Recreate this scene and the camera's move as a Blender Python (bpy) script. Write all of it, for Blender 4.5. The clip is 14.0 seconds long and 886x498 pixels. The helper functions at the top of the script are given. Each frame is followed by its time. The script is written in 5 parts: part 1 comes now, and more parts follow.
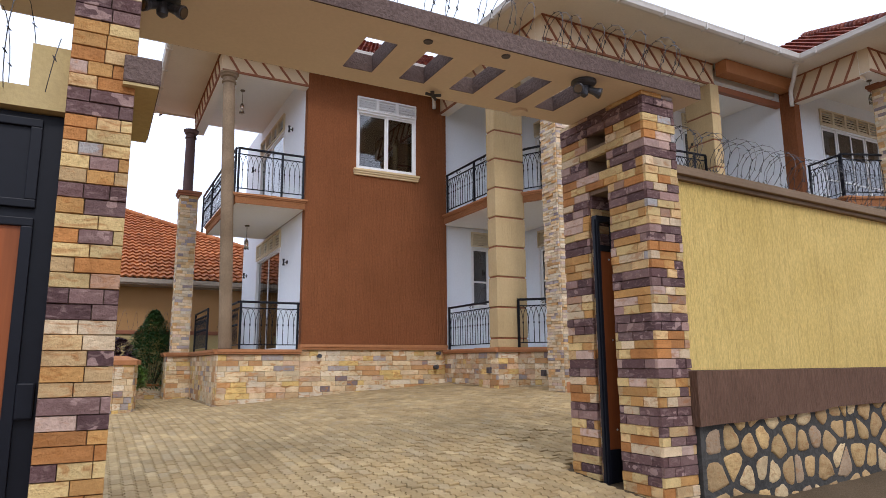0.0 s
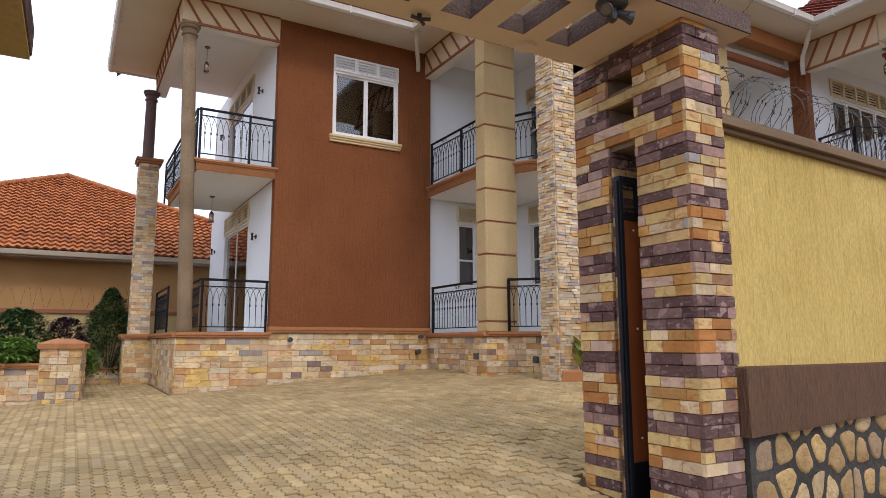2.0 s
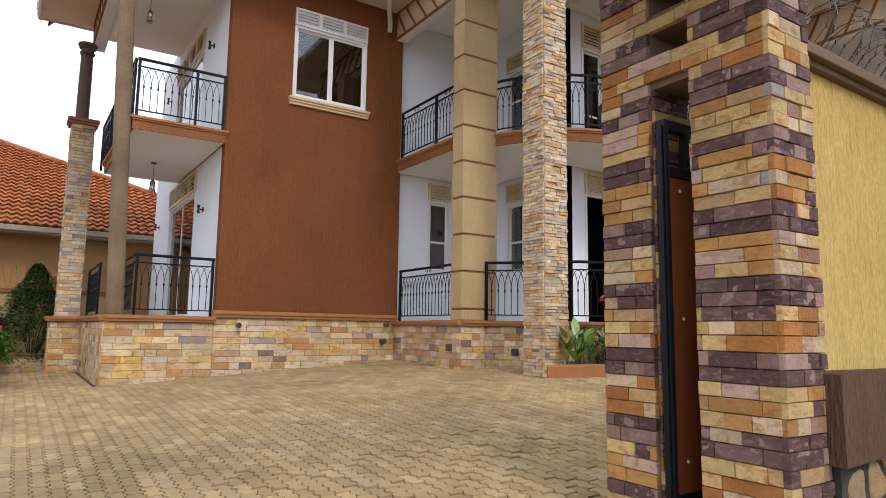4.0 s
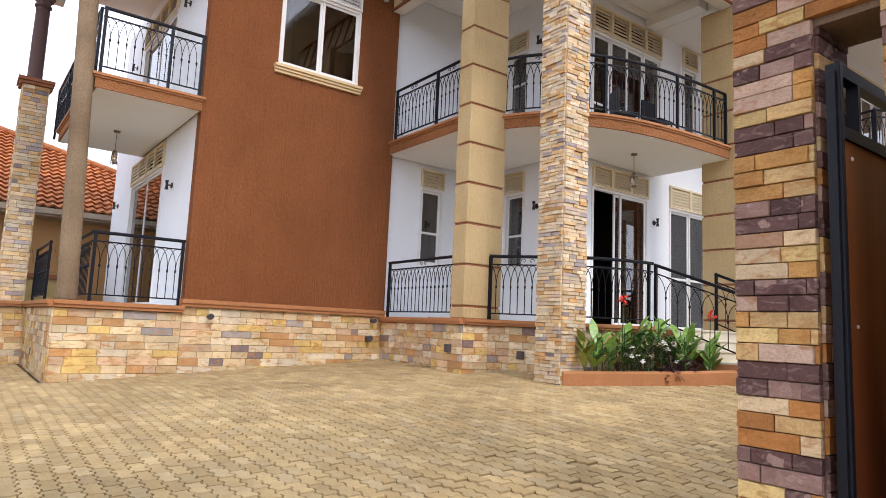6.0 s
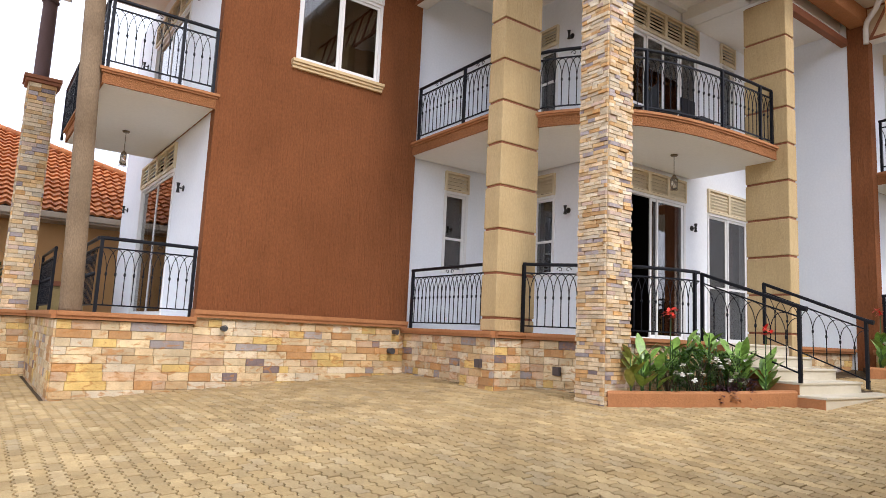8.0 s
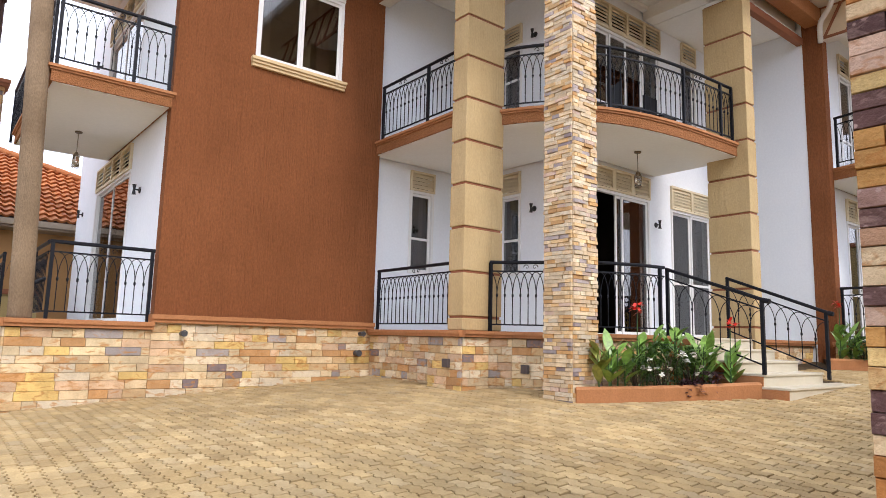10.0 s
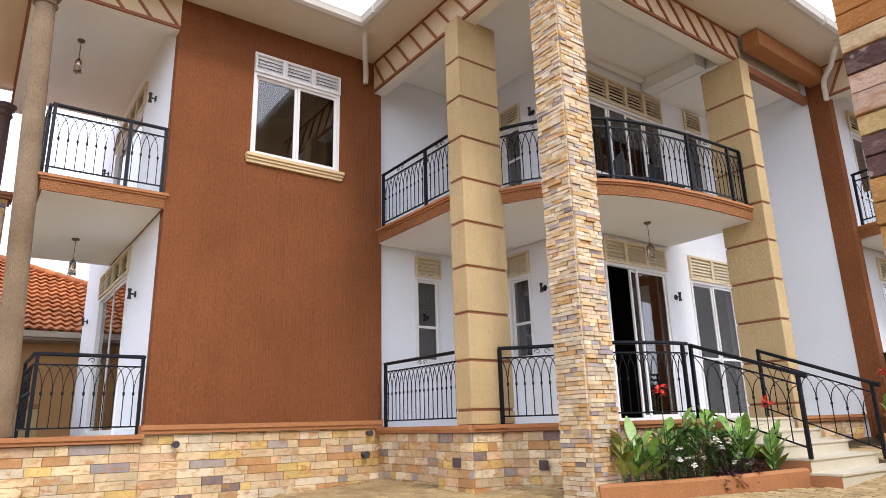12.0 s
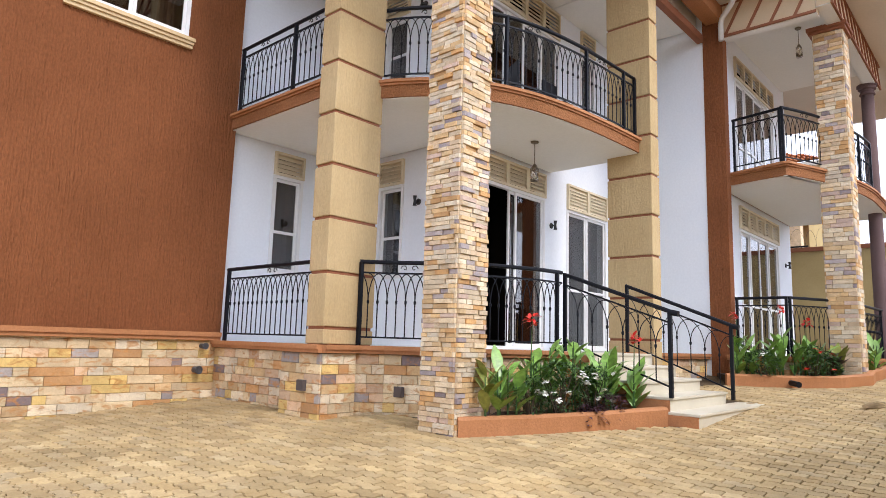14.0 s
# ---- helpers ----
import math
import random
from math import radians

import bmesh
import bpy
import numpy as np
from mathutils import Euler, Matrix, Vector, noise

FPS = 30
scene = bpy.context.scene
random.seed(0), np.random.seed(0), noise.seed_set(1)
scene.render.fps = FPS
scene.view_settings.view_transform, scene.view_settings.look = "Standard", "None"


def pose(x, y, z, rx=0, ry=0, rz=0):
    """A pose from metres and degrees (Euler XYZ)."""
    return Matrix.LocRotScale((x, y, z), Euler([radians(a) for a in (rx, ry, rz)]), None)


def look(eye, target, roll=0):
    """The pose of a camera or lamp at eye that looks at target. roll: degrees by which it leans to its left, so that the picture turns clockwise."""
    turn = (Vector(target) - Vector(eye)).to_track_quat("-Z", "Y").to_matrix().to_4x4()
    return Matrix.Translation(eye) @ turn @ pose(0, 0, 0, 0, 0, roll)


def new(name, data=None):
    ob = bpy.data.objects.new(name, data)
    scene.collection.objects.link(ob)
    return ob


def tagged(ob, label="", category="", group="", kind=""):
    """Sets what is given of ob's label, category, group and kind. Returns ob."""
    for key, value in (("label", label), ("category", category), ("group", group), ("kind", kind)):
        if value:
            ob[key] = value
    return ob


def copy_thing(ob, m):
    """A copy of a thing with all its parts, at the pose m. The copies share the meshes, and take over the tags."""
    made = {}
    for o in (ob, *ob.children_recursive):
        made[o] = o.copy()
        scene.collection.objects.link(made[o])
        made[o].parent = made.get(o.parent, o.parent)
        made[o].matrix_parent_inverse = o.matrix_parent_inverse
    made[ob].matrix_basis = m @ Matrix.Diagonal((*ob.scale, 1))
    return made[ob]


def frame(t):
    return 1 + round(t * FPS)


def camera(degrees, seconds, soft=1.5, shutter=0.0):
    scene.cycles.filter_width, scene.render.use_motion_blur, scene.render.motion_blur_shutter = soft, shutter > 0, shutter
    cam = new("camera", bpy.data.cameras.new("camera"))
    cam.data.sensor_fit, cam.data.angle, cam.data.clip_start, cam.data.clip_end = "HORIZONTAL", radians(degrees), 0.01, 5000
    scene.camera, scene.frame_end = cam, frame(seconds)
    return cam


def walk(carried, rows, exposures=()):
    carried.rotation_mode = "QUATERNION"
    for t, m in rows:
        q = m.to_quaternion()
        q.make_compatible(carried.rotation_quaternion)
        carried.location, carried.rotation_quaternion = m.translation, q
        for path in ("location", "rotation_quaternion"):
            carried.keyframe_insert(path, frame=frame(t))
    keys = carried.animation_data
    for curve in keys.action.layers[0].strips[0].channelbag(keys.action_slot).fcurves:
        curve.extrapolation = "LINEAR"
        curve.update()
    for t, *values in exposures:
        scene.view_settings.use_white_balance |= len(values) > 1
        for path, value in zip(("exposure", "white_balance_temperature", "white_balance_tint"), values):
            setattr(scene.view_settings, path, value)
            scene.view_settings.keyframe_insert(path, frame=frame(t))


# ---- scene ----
cam = camera(68.5, 14.0, soft=0.35)
PATH = [
    (0, (2.168, 0.872, 1.848), (3.092, 2.612, 2.191), -0.4),
    (0.5, (2.271, 1.208, 1.899), (3.343, 2.845, 2.31), -1.3),
    (1, (2.414, 1.476, 1.923), (3.462, 3.138, 2.296), -0.7),
    (1.5, (2.562, 1.691, 1.96), (3.531, 3.408, 2.298), -0.2),
    (2, (2.703, 1.988, 1.947), (3.682, 3.709, 2.23), -0.1),
    (2.5, (2.803, 2.236, 1.985), (3.863, 3.921, 2.183), -1.5),
    (2.7, (2.934, 2.362, 1.98), (3.978, 4.051, 2.221), -0.4),
    (4.8, (3.241, 3.761, 1.902), (4.329, 5.422, 2.142), 1.0),
    (5, (3.239, 3.894, 1.883), (4.324, 5.559, 2.11), 1.5),
    (5.5, (3.26, 4.245, 1.949), (4.46, 5.824, 2.201), 1.8),
    (6, (3.293, 4.512, 1.954), (4.477, 6.105, 2.2), 2.5),
    (6.5, (3.403, 4.773, 2.003), (4.631, 6.328, 2.275), 0.9),
    (7, (3.458, 4.986, 1.977), (4.662, 6.569, 2.187), 2.5),
    (7.5, (3.486, 5.206, 2.095), (4.706, 6.775, 2.313), 1.9),
    (8, (3.468, 5.241, 2.076), (4.627, 6.851, 2.333), 2.7),
    (8.2, (3.549, 5.245, 2.074), (4.736, 6.834, 2.327), 1.8),
    (10.3, (3.582, 5.326, 2.022), (4.819, 6.872, 2.303), 1.4),
    (10.5, (3.616, 5.331, 2.031), (4.814, 6.897, 2.364), 0.0),
    (11, (3.774, 5.361, 2.054), (4.845, 7.01, 2.418), -1.6),
    (11.5, (3.943, 5.394, 2.088), (5.051, 6.993, 2.551), -0.4),
    (12, (4.104, 5.483, 2.152), (5.249, 7.037, 2.674), -1.6),
    (12.5, (4.287, 5.683, 2.152), (5.661, 7.091, 2.513), 0.7),
    (13, (4.489, 5.9, 2.143), (5.926, 7.257, 2.447), 1.2),
    (13.5, (4.735, 6.064, 2.199), (6.208, 7.393, 2.453), 1.1),
    (14, (4.853, 6.323, 2.201), (6.326, 7.646, 2.486), 1.7),
]
walk(cam, [(t, look(eye, target, roll)) for t, eye, target, roll in PATH],
     exposures=[(t, ev, k + 130, 16) for t, ev, k in ((0, 0.00, 5950), (0.5, 0.02, 6050), (1.5, -0.03, 6250), (2.7, -0.02, 6300), (5.0, 0.18, 6350), (5.5, 0.38, 6300), (6.5, 0.56, 6350), (7.5, 0.55, 6350), (10.5, 0.64, 6400), (11.0, 0.46, 6450), (11.5, 0.50, 6400), (11.8, 0.66, 6350), (12.5, 0.64, 6250), (13.0, 0.82, 6150), (14.0, 0.76, 6100))])

# ---------------------------------------------------------------- light
world = bpy.data.worlds.new("overcast_sky")
scene.world = world
world.use_nodes = True
wn, wl = world.node_tree.nodes, world.node_tree.links
bg = wn["Background"]
sky = wn.new("ShaderNodeTexSky")
sky.sky_type = 'NISHITA'
sky.sun_disc = False
sky.sun_elevation, sky.sun_rotation = radians(55), radians(160)
sky.dust_density = 4.0
sky_gain = wn.new("ShaderNodeMix")
sky_gain.data_type = 'RGBA'
sky_gain.inputs[0].default_value = 0.9
sky_gain.inputs[7].default_value = (8.6, 9.3, 10.5, 1)
wl.new(sky.outputs[0], sky_gain.inputs[6])
wl.new(sky_gain.outputs[2], bg.inputs[0])
bg.inputs[1].default_value = 0.142
sun = new("sun", bpy.data.lights.new("sun", 'SUN'))
sun.data.energy, sun.data.angle = 1.2, radians(12)
sun.data.color = (1.0, 0.955, 0.88)
sun.matrix_world = look((6, -20, 30), (9, 11, 0))


# ---------------------------------------------------------------- materials
def node_mat(name, rough=0.8, metal=0.0, spec=0.3):
    m = bpy.data.materials.new(name)
    m.use_nodes = True
    n, l = m.node_tree.nodes, m.node_tree.links
    b = n["Principled BSDF"]
    b.inputs["Roughness"].default_value = rough
    b.inputs["Metallic"].default_value = metal
    b.inputs["Specular IOR Level"].default_value = spec
    return m, n, l, b


def ramp(n, stops, constant=False):
    r = n.new("ShaderNodeValToRGB")
    r.color_ramp.interpolation = 'CONSTANT' if constant else 'LINEAR'
    while len(r.color_ramp.elements) < len(stops):
        r.color_ramp.elements.new(0.5)
    for e, (p, c) in zip(r.color_ramp.elements, stops):
        e.position, e.color = p, (*c, 1)
    return r


def coords(n, l, scale=(1, 1, 1)):
    tc = n.new("ShaderNodeTexCoord")
    mp = n.new("ShaderNodeMapping")
    mp.inputs["Scale"].default_value = scale
    geo = n.new("ShaderNodeNewGeometry")
    l.new(geo.outputs["Position"], mp.inputs["Vector"])
    return mp.outputs[0]


def tex(n, l, vec, scale, detail=4, rough=0.6):
    t = n.new("ShaderNodeTexNoise")
    t.inputs["Scale"].default_value = scale
    t.inputs["Detail"].default_value = detail
    t.inputs["Roughness"].default_value = rough
    l.new(vec, t.inputs["Vector"])
    return t.outputs["Fac"]


def mixc(n, l, fac, a, b, mode='MIX'):
    x = n.new("ShaderNodeMix")
    x.data_type, x.blend_type = 'RGBA', mode
    for s, v in ((0, fac), (6, a), (7, b)):
        if isinstance(v, (int, float)):
            x.inputs[s].default_value = v
        elif isinstance(v, tuple):
            x.inputs[s].default_value = (*v, 1)
        else:
            l.new(v, x.inputs[s])
    return x.outputs[2]


def bump(n, l, b, height, strength, dist=0.02):
    k = n.new("ShaderNodeBump")
    k.inputs["Strength"].default_value = strength
    k.inputs["Distance"].default_value = dist
    l.new(height, k.inputs["Height"])
    l.new(k.outputs[0], b.inputs["Normal"])


def plaster(name, c1, c2, stretch=(1, 1, 1), grain=60, strength=0.5, rough=0.9, dist=0.02, speck=None, streak=0.0, scratch=0.0):
    """Painted render: two-scale colour variation and a grainy relief."""
    m, n, l, b = node_mat(name, rough, 0, 0.2)
    v = coords(n, l)
    vs = coords(n, l, stretch)
    big = tex(n, l, v, 0.9, 5)
    fine = tex(n, l, vs, grain, 3)
    r = ramp(n, [(0.3, c1), (0.7, c2)])
    l.new(big, r.inputs[0])
    r2 = ramp(n, [(0.35, (0.72, 0.72, 0.72)), (0.65, (1.1, 1.1, 1.1))])
    l.new(fine, r2.inputs[0])
    col = mixc(n, l, speck if speck is not None else min(0.8, 0.08 + strength), r.outputs[0], r2.outputs[0], 'MULTIPLY')
    if streak:
        sv = coords(n, l, (1, 1, 0.1))
        st = tex(n, l, sv, 5, 6, 0.7)
        r3 = ramp(n, [(0.3, (0.74, 0.72, 0.70)), (0.62, (1.08, 1.08, 1.08))])
        l.new(st, r3.inputs[0])
        col = mixc(n, l, streak, col, r3.outputs[0], 'MULTIPLY')
    height = fine
    if scratch:
        cv = coords(n, l, (1, 1, 0.09))
        sc = tex(n, l, cv, 34, 3, 0.6)
        r4 = ramp(n, [(0.36, (0.66, 0.62, 0.55)), (0.47, (1, 1, 1)), (0.66, (1.1, 1.1, 1.1))])
        l.new(sc, r4.inputs[0])
        col = mixc(n, l, scratch, col, r4.outputs[0], 'MULTIPLY')
        ad = n.new("ShaderNodeMath")
        ad.operation = 'MULTIPLY_ADD'
        ad.inputs[1].default_value = 1.6
        l.new(sc, ad.inputs[0])
        l.new(fine, ad.inputs[2])
        height = ad.outputs[0]
    l.new(col, b.inputs["Base Color"])
    bump(n, l, b, height, strength, dist)
    return m


def pieces_mat(name, stops, rough=0.8, vein=(0.35, 0.2, 0.1), vein_amount=0.35, strength=0.5, scale=9, spots=False, tones=(0.78, 1.16), dirt=0.0, bed=(1, 1, 2.4)):
    """Stone or tile pieces: each takes its own tone, with veins and grain."""
    m, n, l, b = node_mat(name, rough, 0, 0.25)
    v = coords(n, l)
    oi = n.new("ShaderNodeObjectInfo")
    ge = n.new("ShaderNodeNewGeometry")
    add = n.new("ShaderNodeMath")
    add.operation = 'ADD'
    l.new(oi.outputs["Random"], add.inputs[0])
    l.new(ge.outputs["Random Per Island"], add.inputs[1])
    fr = n.new("ShaderNodeMath")
    fr.operation = 'FRACT'
    l.new(add.outputs[0], fr.inputs[0])
    r = ramp(n, stops, True)
    l.new(fr.outputs[0], r.inputs[0])
    # a second tone per piece
    mul = n.new("ShaderNodeMath")
    mul.operation = 'MULTIPLY'
    mul.inputs[1].default_value = 17.37
    l.new(fr.outputs[0], mul.inputs[0])
    fr2 = n.new("ShaderNodeMath")
    fr2.operation = 'FRACT'
    l.new(mul.outputs[0], fr2.inputs[0])
    tone = ramp(n, [(0, (tones[0], tones[0], tones[0] * 1.02)), (1, (tones[1], tones[1] * 0.985, tones[1] * 0.95))])
    l.new(fr2.outputs[0], tone.inputs[0])
    c = mixc(n, l, 1.0, r.outputs[0], tone.outputs[0], 'MULTIPLY')
    w = n.new("ShaderNodeTexNoise")
    w.inputs["Scale"].default_value, w.inputs["Detail"].default_value = scale, 6
    w.inputs["Distortion"].default_value = 1.6
    l.new(coords(n, l, bed), w.inputs["Vector"])
    vr = ramp(n, [(0.52, (0, 0, 0)), (0.66, (1, 1, 1))])
    l.new(w.outputs["Fac"], vr.inputs[0])
    vm = n.new("ShaderNodeMath")
    vm.operation = 'MULTIPLY'
    vm.inputs[1].default_value = vein_amount
    l.new(vr.outputs[0], vm.inputs[0])
    c = mixc(n, l, vm.outputs[0], c, vein)
    if spots:
        vo = n.new("ShaderNodeTexVoronoi")
        vo.inputs["Scale"].default_value = 13
        l.new(v, vo.inputs["Vector"])
        sr = ramp(n, [(0.13, (1, 1, 1)), (0.17, (0, 0, 0))])
        l.new(vo.outputs["Distance"], sr.inputs[0])
        sm_ = n.new("ShaderNodeMath")
        sm_.operation = 'MULTIPLY'
        l.new(sr.outputs[0], sm_.inputs[0])
        sg = ramp(n, [(0.5, (0, 0, 0)), (0.56, (0.7, 0.7, 0.7))])
        l.new(vo.outputs["Color"], sg.inputs[0])
        l.new(sg.outputs[0], sm_.inputs[1])
        c = mixc(n, l, sm_.outputs[0], c, (0.42, 0.31, 0.28))
        patch = tex(n, l, coords(n, l, (1, 1, 1.3)), 8, 2, 0.5)
        pr_ = ramp(n, [(0.63, (0, 0, 0)), (0.645, (0.8, 0.8, 0.8))])
        l.new(patch, pr_.inputs[0])
        c = mixc(n, l, pr_.outputs[0], c, (0.40, 0.27, 0.235))
    cloud = tex(n, l, v, scale * 0.8, 5, 0.7)
    cr_ = ramp(n, [(0.3, (0.70, 0.66, 0.62)), (0.7, (1.2, 1.2, 1.2))])
    l.new(cloud, cr_.inputs[0])
    c = mixc(n, l, 0.7, c, cr_.outputs[0], 'MULTIPLY')
    if dirt:
        dn = tex(n, l, v, 0.55, 6, 0.7)
        dr = ramp(n, [(0.42, (1, 1, 1)), (0.66, (0.55, 0.53, 0.5))])
        l.new(dn, dr.inputs[0])
        c = mixc(n, l, dirt, c, dr.outputs[0], 'MULTIPLY')
    fine = tex(n, l, v, 70, 4, 0.7)
    fr3 = ramp(n, [(0.3, (0.8, 0.8, 0.8)), (0.7, (1.08, 1.08, 1.08))])
    l.new(fine, fr3.inputs[0])
    c = mixc(n, l, 0.8, c, fr3.outputs[0], 'MULTIPLY')
    l.new(c, b.inputs["Base Color"])
    mid = tex(n, l, v, 22, 5, 0.65)
    bump(n, l, b, mid, strength, 0.02)
    return m


BROWN = plaster("brown_textured_render", (0.225, 0.079, 0.028), (0.28, 0.101, 0.038), (1, 1, 0.36), 52, 0.95, dist=0.026, speck=0.7, streak=0.22, scratch=0.1)
YELLOW = plaster("yellow_scratched_render", (0.60, 0.43, 0.13), (0.70, 0.515, 0.175), (1, 1, 0.3), 80, 0.6, dist=0.03, streak=0.25, scratch=0.32)
BEIGE = plaster("beige_scratched_render", (0.49, 0.355, 0.175), (0.57, 0.425, 0.225), (1, 1, 0.45), 48, 0.5, speck=0.3, streak=0.15, scratch=0.05)
SOFFIT = plaster("beige_painted_soffit", (0.70, 0.575, 0.43), (0.75, 0.62, 0.47), grain=30, strength=0.03)
WHITE = plaster("white_wall_paint", (0.80, 0.84, 0.88), (0.84, 0.87, 0.90), grain=25, strength=0.03)
CEIL = plaster("white_ceiling_paint", (0.85, 0.83, 0.77), (0.88, 0.86, 0.80), grain=25, strength=0.02)
TERRA = plaster("terracotta_trim_paint", (0.39, 0.17, 0.068), (0.47, 0.21, 0.09), grain=40, strength=0.35, rough=0.65, speck=0.35, streak=0.35)
BAND = plaster("dark_brown_render", (0.135, 0.075, 0.047), (0.18, 0.10, 0.064), (1, 1, 0.14), 60, 0.95, dist=0.04, streak=0.5)
DARKEDGE = plaster("rough_brown_concrete", (0.10, 0.065, 0.055), (0.17, 0.12, 0.10), grain=35, strength=0.9)
FASCIA = plaster("beige_fascia_board", (0.63, 0.50, 0.33), (0.70, 0.565, 0.38), grain=40, strength=0.05)
STRIP = plaster("red_brown_strip_paint", (0.26, 0.10, 0.05), (0.31, 0.12, 0.06), grain=40, strength=0.1, rough=0.6)
EAVE = plaster("grey_white_eave_board", (0.72, 0.66, 0.57), (0.78, 0.72, 0.63), grain=20, strength=0.02)
GUTTER = plaster("grey_white_gutter", (0.60, 0.57, 0.52), (0.70, 0.67, 0.62), grain=15, strength=0.03, rough=0.4)
MORTAR = plaster("grey_brown_mortar", (0.28, 0.19, 0.10), (0.38, 0.27, 0.15), grain=60, strength=0.6)
JOINT = plaster("sandy_joint", (0.06, 0.042, 0.022), (0.12, 0.082, 0.045), grain=60, strength=0.6)
CEMENT = plaster("dark_cement_pointing", (0.035, 0.033, 0.030), (0.085, 0.08, 0.07), grain=25, strength=0.9)
GRANITE = plaster("rough_grey_column_paint", (0.19, 0.13, 0.078), (0.34, 0.245, 0.155), (1, 1, 0.4), grain=70, strength=0.9, speck=0.7, streak=0.4)
DUSK = plaster("dull_purple_brown_paint", (0.13, 0.085, 0.08), (0.16, 0.105, 0.10), grain=60, strength=0.3)
MARBLE = plaster("cream_step_tile", (0.56, 0.51, 0.39), (0.65, 0.60, 0.48), grain=12, strength=0.02, rough=0.35)
TILEFLOOR = plaster("grey_deck_tile", (0.42, 0.41, 0.38), (0.5, 0.49, 0.46), grain=20, strength=0.03, rough=0.4)
SOIL = plaster("dark_soil", (0.03, 0.02, 0.013), (0.06, 0.04, 0.025), grain=30, strength=1.0)
FASCB = plaster("terracotta_rough_fascia", (0.31, 0.13, 0.05), (0.40, 0.17, 0.07), grain=48, strength=1.0, dist=0.03, speck=0.9)
COPE = plaster("khaki_brown_coping_paint", (0.17, 0.115, 0.07), (0.23, 0.16, 0.10), grain=30, strength=0.2)
HOUSE = plaster("orange_tan_house_paint", (0.40, 0.22, 0.085), (0.46, 0.26, 0.11), grain=30, strength=0.1)
WALLTAN = plaster("tan_boundary_paint", (0.44, 0.33, 0.14), (0.52, 0.40, 0.19), grain=30, strength=0.2)
PALEM = plaster("pale_dusty_mortar", (0.17, 0.115, 0.075), (0.26, 0.18, 0.12), grain=60, strength=0.4)
OLDGUT = plaster("weathered_brown_grey_gutter", (0.34, 0.28, 0.21), (0.42, 0.35, 0.27), grain=15, strength=0.1, rough=0.5)
EARTH = plaster("red_brown_earth", (0.16, 0.10, 0.06), (0.24, 0.16, 0.10), grain=12, strength=0.8)
CREAM = plaster("cream_sill_paint", (0.62, 0.46, 0.25), (0.70, 0.54, 0.31), grain=30, strength=0.05, rough=0.5)
LOUVRE = plaster("cream_vent_paint", (0.66, 0.56, 0.38), (0.74, 0.64, 0.45), grain=30, strength=0.03, rough=0.5)
CURTAIN = plaster("brown_curtain_cloth", (0.055, 0.028, 0.018), (0.08, 0.042, 0.026), (1, 1, 0.05), 30, 0.2)
# near-black room walls: the gloom indoors is put into the colour
ROOM = plaster("painted_room_gloom", (0.018, 0.013, 0.010), (0.028, 0.021, 0.016), grain=20, strength=0.02)

STONE = pieces_mat("tan_cladding_stone", [(0, (0.73, 0.57, 0.35)), (0.2, (0.79, 0.68, 0.49)), (0.36, (0.67, 0.47, 0.25)), (0.50, (0.78, 0.63, 0.39)),
                                          (0.62, (0.60, 0.34, 0.15)), (0.73, (0.71, 0.50, 0.32)), (0.82, (0.74, 0.53, 0.20)), (0.92, (0.42, 0.375, 0.35)), (0.97, (0.29, 0.225, 0.215))],
                   vein=(0.52, 0.24, 0.07), vein_amount=0.75, tones=(0.78, 1.1), scale=5, strength=0.9)
PALE = pieces_mat("pale_ledge_stone", [(0, (0.70, 0.58, 0.40)), (0.25, (0.74, 0.65, 0.49)), (0.42, (0.68, 0.47, 0.24)), (0.55, (0.72, 0.56, 0.37)),
                                       (0.68, (0.62, 0.37, 0.16)), (0.78, (0.68, 0.50, 0.28)), (0.86, (0.44, 0.39, 0.39)), (0.92, (0.62, 0.47, 0.38)), (0.97, (0.33, 0.28, 0.29))],
                  vein=(0.50, 0.28, 0.09), vein_amount=0.35)
OCHRE = pieces_mat("ochre_pillar_stone", [(0, (0.61, 0.42, 0.20)), (0.18, (0.54, 0.30, 0.10)), (0.40, (0.70, 0.55, 0.35)), (0.54, (0.47, 0.21, 0.065)),
                                          (0.66, (0.58, 0.42, 0.33)), (0.74, (0.66, 0.49, 0.22)), (0.93, (0.42, 0.40, 0.38)), (0.96, (0.42, 0.26, 0.17))], vein=(0.40, 0.16, 0.04), vein_amount=0.6, strength=1.0, scale=6)
PURPLE = pieces_mat("purple_pillar_stone", [(0, (0.115, 0.062, 0.06)), (0.35, (0.15, 0.085, 0.08)), (0.62, (0.19, 0.115, 0.105)), (0.82, (0.33, 0.205, 0.175)), (0.93, (0.44, 0.30, 0.25))],
                    vein=(0.44, 0.31, 0.27), vein_amount=0.35, spots=True, strength=1.0)
PAVER = pieces_mat("tan_concrete_paver", [(0, (0.46, 0.345, 0.175)), (0.3, (0.50, 0.375, 0.195)), (0.6, (0.43, 0.315, 0.155)), (0.85, (0.51, 0.395, 0.22))],
                   rough=0.9, vein=(0.40, 0.27, 0.12), vein_amount=0.3, strength=0.35, scale=2.6, tones=(0.84, 1.1), dirt=0.45, bed=(1, 1, 1))
ROOFT = pieces_mat("orange_clay_tile", [(0, (0.46, 0.17, 0.06)), (0.3, (0.42, 0.15, 0.055)), (0.6, (0.50, 0.19, 0.07)), (0.9, (0.36, 0.125, 0.05))],
                   rough=0.75, vein=(0.26, 0.10, 0.05), vein_amount=0.3, strength=0.2, scale=3, tones=(0.85, 1.1))
